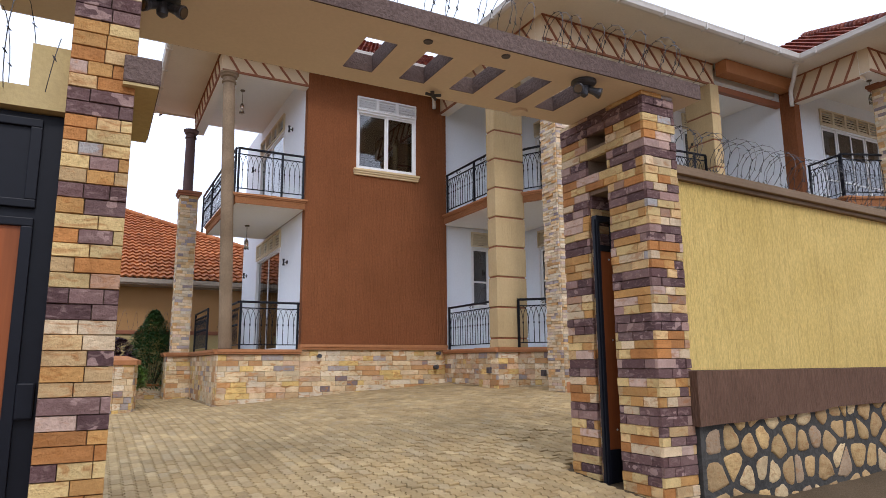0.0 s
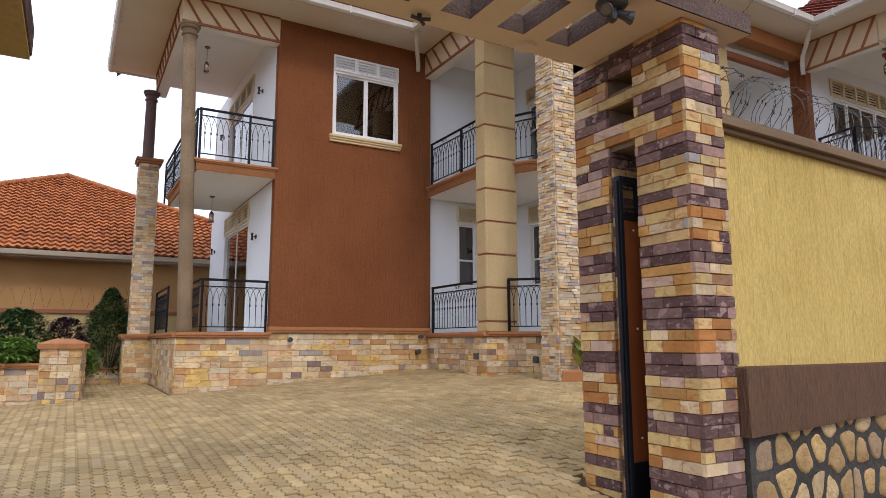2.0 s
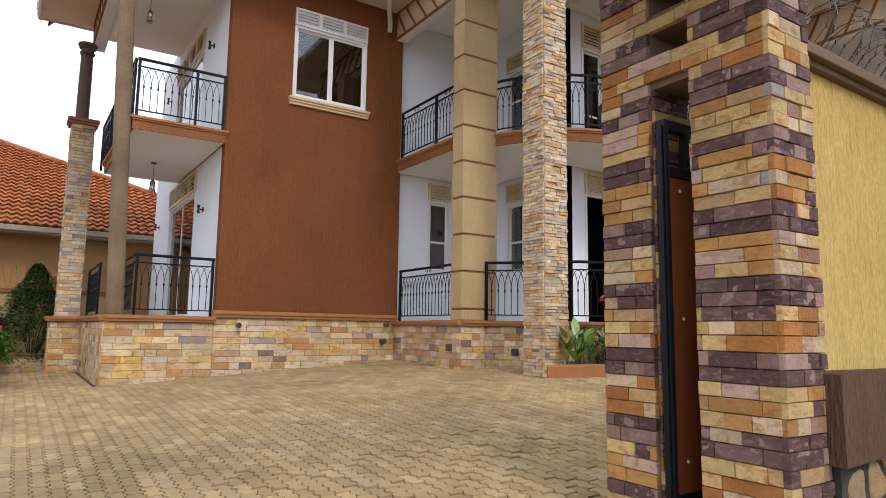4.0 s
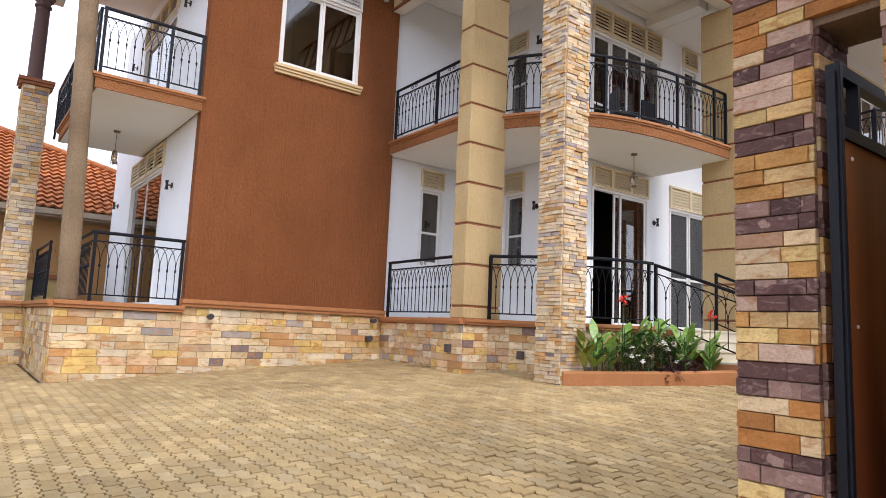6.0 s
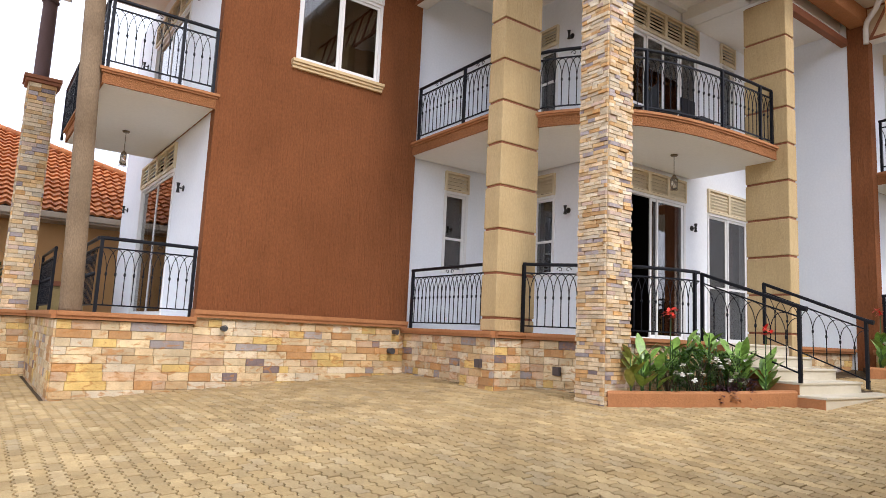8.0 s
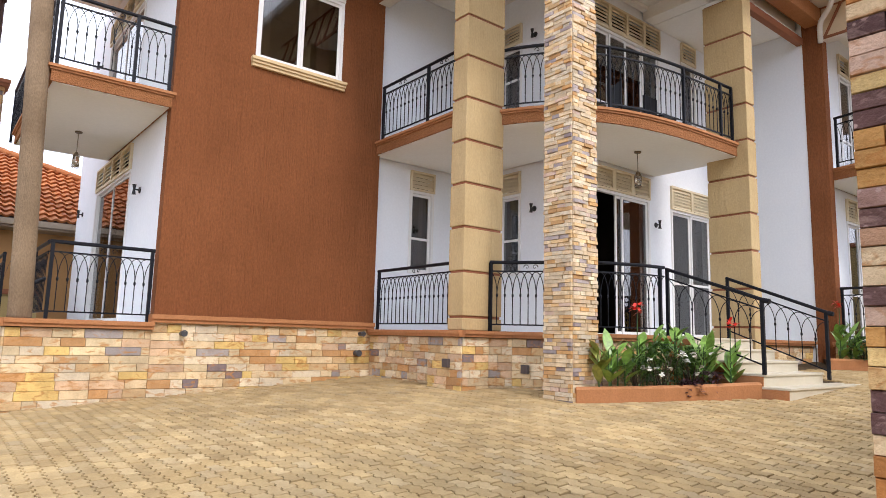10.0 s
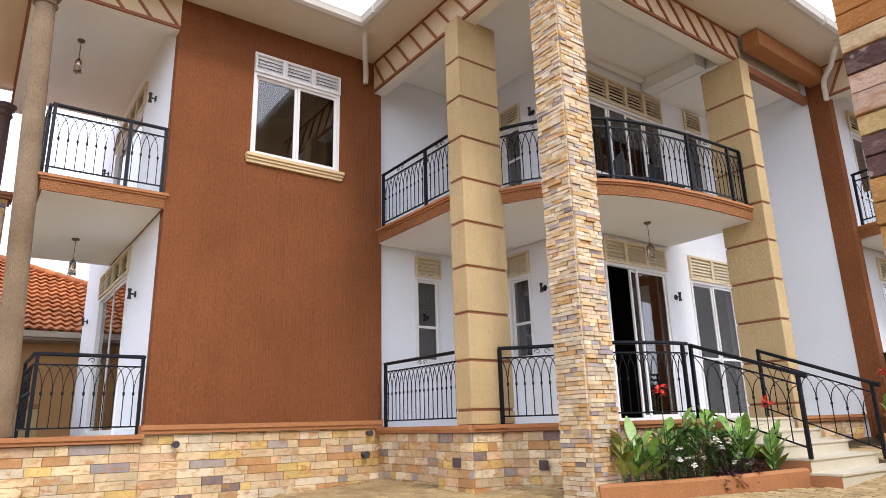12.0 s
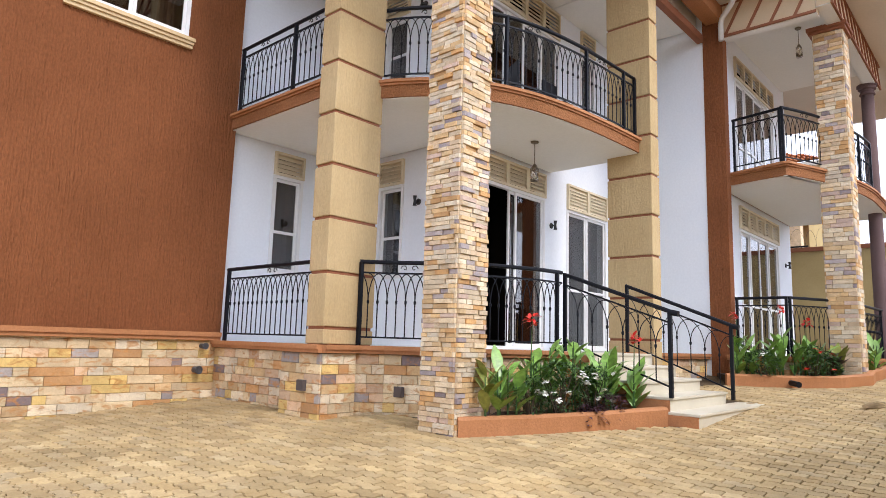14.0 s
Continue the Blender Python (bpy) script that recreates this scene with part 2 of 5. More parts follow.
ROOFD = pieces_mat("maroon_clay_tile", [(0, (0.24, 0.065, 0.04)), (0.3, (0.19, 0.05, 0.035)), (0.6, (0.28, 0.08, 0.045)), (0.85, (0.15, 0.045, 0.035))],
                   rough=0.75, vein=(0.08, 0.04, 0.03), vein_amount=0.4, strength=0.3, scale=3)
RUBBLE = pieces_mat("tan_rubble_stone", [(0, (0.52, 0.36, 0.16)), (0.3, (0.44, 0.30, 0.14)), (0.55, (0.56, 0.43, 0.24)), (0.8, (0.34, 0.25, 0.16))],
                    vein=(0.34, 0.17, 0.06), vein_amount=0.6, strength=0.9)


def plain(name, c, rough=0.5, metal=0.0, spec=0.5, var=0.15):
    m, n, l, b = node_mat(name, rough, metal, spec)
    v = coords(n, l)
    f = tex(n, l, v, 14, 4)
    r = ramp(n, [(0.3, tuple(x * (1 - var) for x in c)), (0.7, tuple(min(1, x * (1 + var)) for x in c))])
    l.new(f, r.inputs[0])
    l.new(r.outputs[0], b.inputs["Base Color"])
    return m


METAL = plain("black_painted_steel", (0.005, 0.006, 0.010), 0.45, spec=0.22)
GATEPANEL = plaster("brown_gate_sheet", (0.22, 0.06, 0.018), (0.32, 0.095, 0.028), (1, 1, 0.04), 16, 0.05, rough=0.4, speck=0.7)
FRAME = plain("white_window_aluminium", (0.78, 0.78, 0.77), 0.35, var=0.03)
PIPE = plain("white_pvc_pipe", (0.70, 0.68, 0.64), 0.4, var=0.05)
WIRE = plain("grey_galvanised_wire", (0.07, 0.07, 0.075), 0.5, 0.5)
LAMPM = plain("black_lamp_metal", (0.012, 0.012, 0.014), 0.4)
BRASS = plain("dull_bronze", (0.16, 0.12, 0.075), 0.4, 0.6)
GREYP = plain("grey_plastic", (0.05, 0.05, 0.055), 0.45)
LEAF = plain("green_canna_leaf", (0.19, 0.34, 0.065), 0.35, var=0.4)
LEAF2 = plain("dark_green_shrub_leaf", (0.042, 0.10, 0.022), 0.5, var=0.4)
LEAF3 = plain("bright_hedge_leaf", (0.15, 0.27, 0.045), 0.5, var=0.4)
LEAF4 = plain("purple_foliage_leaf", (0.055, 0.018, 0.03), 0.5, var=0.4)
LEAF5 = plain("yellow_green_leaf", (0.22, 0.24, 0.045), 0.5, var=0.4)
BARK = plain("brown_stem", (0.07, 0.05, 0.03), 0.8)
RED = plain("red_petal", (0.65, 0.03, 0.015), 0.5, var=0.2)
WHITEP = plain("white_petal", (0.8, 0.78, 0.72), 0.5, var=0.05)
STRAW = plain("dry_straw", (0.30, 0.22, 0.12), 0.8, var=0.3)
FLAT = plain("grey_cover", (0.075, 0.06, 0.06), 0.5)

GLASS, gn, gl, gb = node_mat("window_glass", 0.02, 0, 0.5)
gb.inputs["Transmission Weight"].default_value = 1.0
gb.inputs["Base Color"].default_value = (0.34, 0.33, 0.32, 1)
gb.inputs["IOR"].default_value = 1.95
BULB, bn, bl, bb = node_mat("clear_lamp_glass", 0.05, 0, 0.5)
bb.inputs["Transmission Weight"].default_value = 0.9
bb.inputs["Base Color"].default_value = (0.8, 0.75, 0.65, 1)


# ---------------------------------------------------------------- mesh tools
class Mesh:
    """Collects vertices and faces for one mesh."""

    def __init__(self):
        self.v, self.f = [], []

    def add(self, v, f):
        o = len(self.v)
        self.v += [tuple(p) for p in v]
        self.f += [tuple(i + o for i in q) for q in f]
        return self

    def box(self, x0, x1, y0, y1, z0, z1, c=0.0):
        """A box; c: its chamfer."""
        if c <= 0:
            v = [(x, y, z) for z in (z0, z1) for y in (y0, y1) for x in (x0, x1)]
            return self.add(v, [(0, 2, 3, 1), (4, 5, 7, 6), (0, 1, 5, 4), (2, 6, 7, 3), (0, 4, 6, 2), (1, 3, 7, 5)])
        bm = bmesh.new()
        bmesh.ops.create_cube(bm, size=1)
        for p in bm.verts:
            p.co = ((x0 + x1) / 2 + p.co.x * (x1 - x0), (y0 + y1) / 2 + p.co.y * (y1 - y0), (z0 + z1) / 2 + p.co.z * (z1 - z0))
        bmesh.ops.bevel(bm, geom=bm.edges[:], offset=c, segments=2, affect='EDGES', profile=0.6)
        bm.verts.index_update()
        self.add([p.co for p in bm.verts], [[q.index for q in f.verts] for f in bm.faces])
        bm.free()
        return self

    def prism(self, pts, z0, z1, zf=None):
        """Upright prism over a plan polygon (counter-clockwise); zf(x, y) gives the bottom."""
        n = len(pts)
        v = [(x, y, zf(x, y) if zf else z0) for x, y in pts] + [(x, y, z1) for x, y in pts]
        return self.add(v, [tuple(range(n - 1, -1, -1)), tuple(range(n, 2 * n))] + [(i, (i + 1) % n, n + (i + 1) % n, n + i) for i in range(n)])

    def tube(self, pts, r, sides=6, closed=False):
        """A tube along points; r: radius or one a point."""
        pts = [Vector(p) for p in pts]
        m = len(pts)
        rs = r if isinstance(r, (list, tuple)) else [r] * m
        v, f = [], []
        up = None
        for i, p in enumerate(pts):
            a = pts[(i - 1) % m] if (i or closed) else p
            b = pts[(i + 1) % m] if (i < m - 1 or closed) else p
            d = (b - a).normalized()
            if up is None:
                up = Vector((0, 0, 1)) if abs(d.z) < 0.9 else Vector((1, 0, 0))
            s = d.cross(up).normalized()
            up = s.cross(d).normalized()
            for k in range(sides):
                w = 2 * math.pi * (k + 0.5) / sides
                v.append(p + (s * math.cos(w) + up * math.sin(w)) * rs[i])
        rings = m if closed else m - 1
        for i in range(rings):
            for k in range(sides):
                j = (i + 1) % m
                f.append((i * sides + k, i * sides + (k + 1) % sides, j * sides + (k + 1) % sides, j * sides + k))
        if not closed:
            f += [tuple(range(sides - 1, -1, -1)), tuple((m - 1) * sides + k for k in range(sides))]
        return self.add(v, f)

    def lathe(self, x, y, prof, sides=20):
        """A turned shape: prof is (radius, z) from bottom to top."""
        v = [(x + r * math.cos(2 * math.pi * k / sides), y + r * math.sin(2 * math.pi * k / sides), z) for r, z in prof for k in range(sides)]
        f = [(i * sides + k, i * sides + (k + 1) % sides, (i + 1) * sides + (k + 1) % sides, (i + 1) * sides + k) for i in range(len(prof) - 1) for k in range(sides)]
        f += [tuple(range(sides - 1, -1, -1)), tuple((len(prof) - 1) * sides + k for k in range(sides))]
        return self.add(v, f)

    def data(self, name, mat, smooth=False):
        me = bpy.data.meshes.new(name)
        me.from_pydata(self.v, [], self.f)
        me.materials.append(mat)
        if smooth:
            me.polygons.foreach_set("use_smooth", [True] * len(me.polygons))
        me.update()
        return me


def part(name, mesh, mat, parent=None, label="", smooth=False):
    ob = new(name, mesh.data(name, mat, smooth))
    if parent is not None:
        ob.parent = parent
        ob.matrix_parent_inverse = base_of(parent).inverted()
    if label:
        ob["label"] = label
    return ob


BASES = {}


def base_of(ob):
    return BASES.get(ob.name, Matrix.Identity(4))


def thing(name, at, label, category, group="", kind=""):
    ob = new(name)
    ob.empty_display_size = 0.1
    ob.location = at
    BASES[ob.name] = Matrix.Translation(at)
    return tagged(ob, label, category, group, kind)


def structure(name, mesh, mat, label, category="", smooth=False):
    return tagged(part(name, mesh, mat, smooth=smooth), label, category or name.split("_")[0], kind="structure")


def ground_z(x, y):
    """The drive climbs from the gate to the house, and to the east."""
    yy = min(14.86, max(y, 5.0))
    z = 1.357 + 0.068 * (max(-6.0, min(x, 22.0)) - 9.64) - 0.0051 * (14.86 - yy) ** 2
    if y <= 5.0 and x >= 6.95:
        z -= 0.35 * min(1.0, (x - 6.5) * 0.6)
    return z - 0.05 * min(max(0.0, 5.0 - y), 30)


# unit brick with a chamfered front, which looks along -y
UB = Mesh()
e = 0.04
UB.add([(0, 1, 0), (1, 1, 0), (1, 1, 1), (0, 1, 1), (0, .25, 0), (1, .25, 0), (1, .25, 1), (0, .25, 1),
        (e * .35, 0, e), (1 - e * .35, 0, e), (1 - e * .35, 0, 1 - e), (e * .35, 0, 1 - e)],
       [(0, 1, 5, 4), (1, 2, 6, 5), (2, 3, 7, 6), (3, 0, 4, 7), (4, 5, 9, 8), (5, 6, 10, 9), (6, 7, 11, 10), (7, 4, 8, 11), (8, 9, 10, 11)])
UNIT = {}


def unit(mat):
    if mat.name not in UNIT:
        UNIT[mat.name] = UB.data("brick", mat)
    return UNIT[mat.name]


def clad(parent, a, b, z0, z1, course, lens, proud, mats, single=lambda z: True, rng=None, holes=(), gap=0.003, zlow=None):
    """Lays stone courses on an upright face from a to b, which looks to the right of that way."""
    rng = rng or random.Random(7)
    a, b = Vector(a), Vector(b)
    d = b - a
    L = d.length
    d.normalize()
    nrm = Vector((d.y, -d.x))
    rot = math.atan2(d.y, d.x)
    rest = {}
    z, k = z0, 0
    levels = random.Random(round(course * 1000) + round(z1 * 100))
    while z < z1 - 0.01:
        h = min(course * levels.uniform(0.9, 1.1), z1 - z)
        s = -rng.uniform(0, lens[0] * 0.7)
        mat = mats(k)
        while s < L:
            ln = rng.uniform(*lens)
            s0, s1 = max(0, s), min(L, s + ln)
            if L - s1 < lens[0] * 0.4:
                s1 = L
            s = s + ln if s1 < L else L
            if s1 - s0 < 0.02:
                continue
            mid = (s0 + s1) / 2
            spans = [(s0, s1)]
            for h0, h1, hz0, hz1 in holes:
                if z + h / 2 > hz0 and z + h / 2 < hz1:
                    nxt = []
                    for q0, q1 in spans:
                        if q1 <= h0 or q0 >= h1:
                            nxt.append((q0, q1))
                        else:
                            if h0 - q0 > 0.02:
                                nxt.append((q0, h0))
                            if q1 - h1 > 0.02:
                                nxt.append((h1, q1))
                    spans = nxt
            if zlow and z + h < zlow(*(a + d * mid)) - 0.02:
                spans = []
            pm = mat
            if mat in (PURPLE, OCHRE) and rng.random() < 0.07:
                pm = OCHRE if mat == PURPLE else PURPLE
            for q0, q1 in spans:
                pr = proud * (rng.uniform(0.35, 1.6) if course < 0.06 else rng.uniform(0.75, 1.2))
                m = pose(0, 0, 0, 0, 0, math.degrees(rot))
                o = a + d * (q0 + gap / 2) + nrm * pr
                mw = Matrix.Translation((o.x, o.y, z + gap / 2)) @ m @ Matrix.Diagonal((q1 - q0 - gap, pr + 0.01, h - gap, 1))
                if single(z):
                    ob = new("brick", unit(pm))
                    ob.parent = parent
                    ob.matrix_parent_inverse = base_of(parent).inverted()
                    ob.matrix_basis = mw
                else:
                    rest.setdefault(pm.name, (pm, Mesh()))[1].add([mw @ Vector(p) for p in UB.v], UB.f)
        z += h
        k += 1
    for pm, me in rest.values():
        tagged(part("stone_courses", me, pm, parent), kind="stuff")


ALLSTONE = lambda k: STONE
ALLPALE = lambda k: PALE


# ---------------------------------------------------------------- ground
def sheet(x0, x1, y0, y1, nx, ny, dz):
    g = Mesh()
    v = [(x0 + (x1 - x0) * i / nx, y0 + (y1 - y0) * j / ny) for j in range(ny + 1) for i in range(nx + 1)]
    g.add([(x, y, ground_z(x, y) + dz) for x, y in v], [(j * (nx + 1) + i, j * (nx + 1) + i + 1, (j + 1) * (nx + 1) + i + 1, (j + 1) * (nx + 1) + i) for j in range(ny) for i in range(nx)])
    return g


g = sheet(-14, 40, -30, 34, 54, 64, -0.05)
far = 1500
g.add([(-far, -far, -3), (far, -far, -3), (far, far, -3), (-far, far, -3)], [(0, 1, 2, 3)])
ground = structure("ground", g, EARTH, "reddish brown bare earth sloping round the house", "ground")
pave_bed = structure("pavement", sheet(-4, 24, 4.6, 24, 28, 20, -0.012), JOINT, "tan interlocking concrete block paving on the drive", "pavement")


# ---------------------------------------------------------------- openings
def louvre_panel(th, u0, u1, z0, z1, put, parent, paint=None):
    """A vent of slanting slats in a frame; put(u, w, z) maps to the world, w outwards."""
    paint = paint or LOUVRE
    fr = Mesh()
    quad_bar(fr, put, u0, u1, z1 - 0.04, z1, -0.03, 0.05)
    quad_bar(fr, put, u0, u1, z0, z0 + 0.04, -0.03, 0.05)
    quad_bar(fr, put, u0, u0 + 0.04, z0 + 0.04, z1 - 0.04, -0.03, 0.05)
    quad_bar(fr, put, u1 - 0.04, u1, z0 + 0.04, z1 - 0.04, -0.03, 0.05)
    lv = part("vent", fr, paint, parent, "louvred vent")
    n = max(4, round((z1 - z0 - 0.1) / 0.066))
    for i in range(n):
        zz = z0 + 0.05 + (z1 - z0 - 0.1) * i / n
        s = Mesh()
        c = [put(u0 + 0.04, -0.005, zz + 0.066), put(u1 - 0.04, -0.005, zz + 0.066), put(u1 - 0.04, 0.035, zz), put(u0 + 0.04, 0.035, zz)]
        t = [(x, y, z + 0.012) for x, y, z in c]
        s.add(c + t, [(0, 1, 2, 3), (7, 6, 5, 4), (0, 4, 5, 1), (1, 5, 6, 2), (2, 6, 7, 3), (3, 7, 4, 0)])
        part("slat", s, paint, lv)


def quad_bar(me, put, u0, u1, z0, z1, w0, w1):
    v = [put(u, w, z) for z in (z0, z1) for w in (w0, w1) for u in (u0, u1)]
    me.add(v, [(0, 1, 3, 2), (4, 6, 7, 5), (0, 4, 5, 1), (2, 3, 7, 6), (0, 2, 6, 4), (1, 5, 7, 3)])


def mapper(p, q):
    """put(u, w, z) for an opening on a wall whose foot runs from p to q; w counts outwards (to the right of that way)."""
    p, q = Vector(p), Vector(q)
    d = (q - p).normalized()
    n = Vector((d.y, -d.x))
    return lambda u, w, z: (p.x + d.x * u + n.x * w, p.y + d.y * u + n.y * w, z)


COUNT = {"window": 0, "door": 0}


def opening(kind, p, q, z0, z1, vent, leaves, label, rails=(), surround=0.05, curtain=True, depth=-0.06, paint=None, ajar=0.0):
    """A glazed window or door with vents above; p to q along the wall."""
    put = mapper(p, q)
    L = (Vector(q) - Vector(p)).length
    COUNT[kind] += 1
    th = thing(f"{kind}_{COUNT[kind]}", put(L / 2, 0, z0), label, kind, kind="structure")
    fr = Mesh()
    top = z1
    if vent:
        nv = max(1, round(L / 0.6))
        for i in range(nv):
            louvre_panel(th, L * i / nv, L * (i + 1) / nv, vent, z1, put, th, paint)
        top = vent
    s = surround
    quad_bar(fr, put, 0, s, z0, top, depth, 0.02)
    quad_bar(fr, put, L - s, L, z0, top, depth, 0.02)
    quad_bar(fr, put, s, L - s, top - s, top, depth, 0.02)
    quad_bar(fr, put, s, L - s, z0, z0 + s, depth, 0.02)
    frame_ob = part(f"{kind}_frame", fr, FRAME, th, "white aluminium frame")
    w = (L - 2 * s) / leaves
    for i in range(leaves):
        u0 = s + i * w + (ajar * w if i == 0 else 0)
        lf = Mesh()
        t = 0.045
        dd = 0.0 if i % 2 else -0.025
        quad_bar(lf, put, u0, u0 + t, z0 + s, top - s, depth + dd + 0.02, depth + dd + 0.05)
        quad_bar(lf, put, u0 + w - t, u0 + w, z0 + s, top - s, depth + dd + 0.02, depth + dd + 0.05)
        for r in (z0 + s, top - s - t, *rails):
            quad_bar(lf, put, u0 + t, u0 + w - t, r, r + t, depth + dd + 0.02, depth + dd + 0.05)
        leaf = part("sash", lf, FRAME, th, "white aluminium sash")
        pane = Mesh()
        quad_bar(pane, put, u0 + t, u0 + w - t, z0 + s + t, top - s - t, depth + dd + 0.03, depth + dd + 0.036)
        po = part("pane", pane, GLASS, leaf, "dark window glass")
        po.visible_shadow = False
    # room box, its dimness painted near black, with a folded curtain behind the glass
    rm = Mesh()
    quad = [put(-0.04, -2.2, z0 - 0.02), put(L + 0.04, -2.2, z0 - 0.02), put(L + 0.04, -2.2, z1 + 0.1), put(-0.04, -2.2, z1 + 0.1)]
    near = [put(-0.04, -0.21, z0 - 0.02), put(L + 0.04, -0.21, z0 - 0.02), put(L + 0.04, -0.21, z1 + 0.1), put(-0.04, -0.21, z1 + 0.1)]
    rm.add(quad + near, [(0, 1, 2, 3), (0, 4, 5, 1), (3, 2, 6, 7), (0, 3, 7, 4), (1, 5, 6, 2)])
    part("room", rm, ROOM, th, "room box behind the glass, its dimness painted near black")
    if curtain:
        for c0, c1 in ((0.05, 0.22), (0.78, 0.95)):
            cu = Mesh()
            n = 24
            pts = [(L * (c0 + (c1 - c0) * i / n), -0.32 + 0.03 * math.sin(i * 1.9)) for i in range(n + 1)]
            v = [put(u, ww, z) for z in (z0 + 0.03, z1) for u, ww in pts]
            v2 = [put(u, ww - 0.006, z) for z in (z0 + 0.03, z1) for u, ww in pts]
            m = n + 1
            cu.add(v + v2, [(i, i + 1, m + i + 1, m + i) for i in range(n)] + [(2 * m + i + 1, 2 * m + i, 3 * m + i, 3 * m + i + 1) for i in range(n)])
            part("curtain", cu, CURTAIN, th, "brown folded curtain", smooth=True)
    return th


def wall_with_holes(name, p, q, z0, z1, thick, holes, mat, label):
    """An upright wall from p to q, thick to the left of that way, with openings (u0, u1, z0, z1) cut through."""
    put = mapper(p, q)
    L = (Vector(q) - Vector(p)).length
    us = sorted({0, L, *(h[0] for h in holes), *(h[1] for h in holes)})
    zs = sorted({z0, z1, *(h[2] for h in holes), *(h[3] for h in holes)})
    me = Mesh()
    solid = lambda i, j: 0 <= i < len(us) - 1 and 0 <= j < len(zs) - 1 and not any(
        h[0] - 1e-6 <= us[i] and us[i + 1] <= h[1] + 1e-6 and h[2] - 1e-6 <= zs[j] and zs[j + 1] <= h[3] + 1e-6 for h in holes)
    for i in range(len(us) - 1):
        for j in range(len(zs) - 1):
            if not solid(i, j):
                continue
            a, b, c, d = us[i], us[i + 1], zs[j], zs[j + 1]
            fs = [[(a, 0, c), (b, 0, c), (b, 0, d), (a, 0, d)], [(b, -thick, c), (a, -thick, c), (a, -thick, d), (b, -thick, d)]]
            if not solid(i - 1, j):
                fs.append([(a, -thick, c), (a, 0, c), (a, 0, d), (a, -thick, d)])
            if not solid(i + 1, j):
                fs.append([(b, 0, c), (b, -thick, c), (b, -thick, d), (b, 0, d)])
            if not solid(i, j - 1):
                fs.append([(a, -thick, c), (b, -thick, c), (b, 0, c), (a, 0, c)])
            if not solid(i, j + 1):
                fs.append([(a, 0, d), (b, 0, d), (b, -thick, d), (a, -thick, d)])
            for f in fs:
                me.add([put(*x) for x in f], [(0, 1, 2, 3)])
    return structure(name, me, mat, label, "wall")


# ---------------------------------------------------------------- railings
def railing(path, z, height=1.0, step=0.115, posts=(), label="", group="", zf=None, scroll=()):
    """A wrought railing along plan points; posts: lengths along the path that carry one; zf(s) lifts the foot."""
    pts = [Vector(p) for p in path]
    seg = [(pts[i + 1] - pts[i]).length for i in range(len(pts) - 1)]
    L = sum(seg)

    def at(s):
        s = max(0, min(L, s))
        for i, q in enumerate(seg):
            if s <= q or i == len(seg) - 1:
                return pts[i].lerp(pts[i + 1], min(1, s / q))
            s -= q
    lift = zf or (lambda s: 0)
    P = lambda s, h: (*at(s), z + lift(s) + h)
    n_s = max(2, int(L / 0.12))
    ss = [L * i / n_s for i in range(n_s + 1)]
    th = thing("railing", P(L / 2, 0), label, "railing", group)
    for nm, h, r in (("top_rail", height, 0.026), ("middle_rail", height - 0.13, 0.014), ("bottom_rail", 0.10, 0.014)):
        part(nm, Mesh().tube([P(s, h) for s in ss], r, 4 if nm != "top_rail" else 8), METAL, th)
    for s in posts:
        part("post", Mesh().tube([P(s, -0.02), P(s, height - 0.01)], 0.03, 4), METAL, th)
    nb = max(2, round(L / step))
    d = L / nb
    h1, h2 = 0.52 * height, height - 0.14
    for i in range(1, nb):
        s = i * d
        me = Mesh().tube([P(s, 0.10), P(s, h1)], 0.0075, 4)
        me.tube([P(s, h1 - 0.03), P(s, h1 - 0.012), P(s, h1 + 0.012), P(s, h1 + 0.03)], [0.006, 0.016, 0.016, 0.006], 6)
        part("bar", me, METAL, th)
        ar = Mesh()
        for sg in (-1, 1):
            if 0 <= s + sg * d <= L:
                ar.tube([P(s + sg * d * (1 - math.cos(w)), h1 + (h2 - h1) * math.sin(w)) for w in [math.pi / 2 * k / 6 for k in range(7)]], 0.006, 4)
        part("arch", ar, METAL, th)
    for s in scroll:
        for sg in (-1, 1):
            sc = Mesh().tube([P(s + sg * (0.06 + (0.045 - 0.004 * k) * math.cos(k * 0.6)), height - 0.07 + (0.045 - 0.004 * k) * math.sin(k * 0.6)) for k in range(11)], 0.006, 4)
            part("scroll", sc, METAL, th)
    return th


# ---------------------------------------------------------------- the house: walls
DECK, S0, S1, TOP = 2.13, 5.27, 5.50, 8.80
win_hole = (7.345 - 6.14, 8.91 - 6.14, 6.40, 8.22)
wall_brown = wall_with_holes("wall_brown", (6.14, 15.0), (9.77, 15.0), 2.2, TOP, 0.2, [win_hole], BROWN, "reddish brown textured render wall with one window")
side_holes = [(21.9 - 19.8, 21.9 - 17.1, DECK, 5.2), (21.9 - 19.8, 21.9 - 17.1, S1, 8.3)]
wall_side = wall_with_holes("wall_west", (6.14, 21.9), (6.14, 15.2), 1.0, TOP, 0.2, side_holes, WHITE, "white painted balcony wall with glazed doors")
wall_a = wall_with_holes("wall_porch_north", (9.77, 15.12), (12.1, 15.12), 1.2, TOP, 0.2, [(0.78, 1.35, 3.2, 5.16)], WHITE, "white painted porch wall with a narrow window")
b_holes = [(15.12 - 14.3, 15.12 - 13.72, 3.2, 5.16), (15.12 - 14.3, 15.12 - 13.72, 6.1, 8.1)]
wall_b = wall_with_holes("wall_porch_west", (12.1, 15.12), (12.1, 12.5), 1.2, TOP, 0.2, b_holes, WHITE, "white painted porch wall with narrow windows")
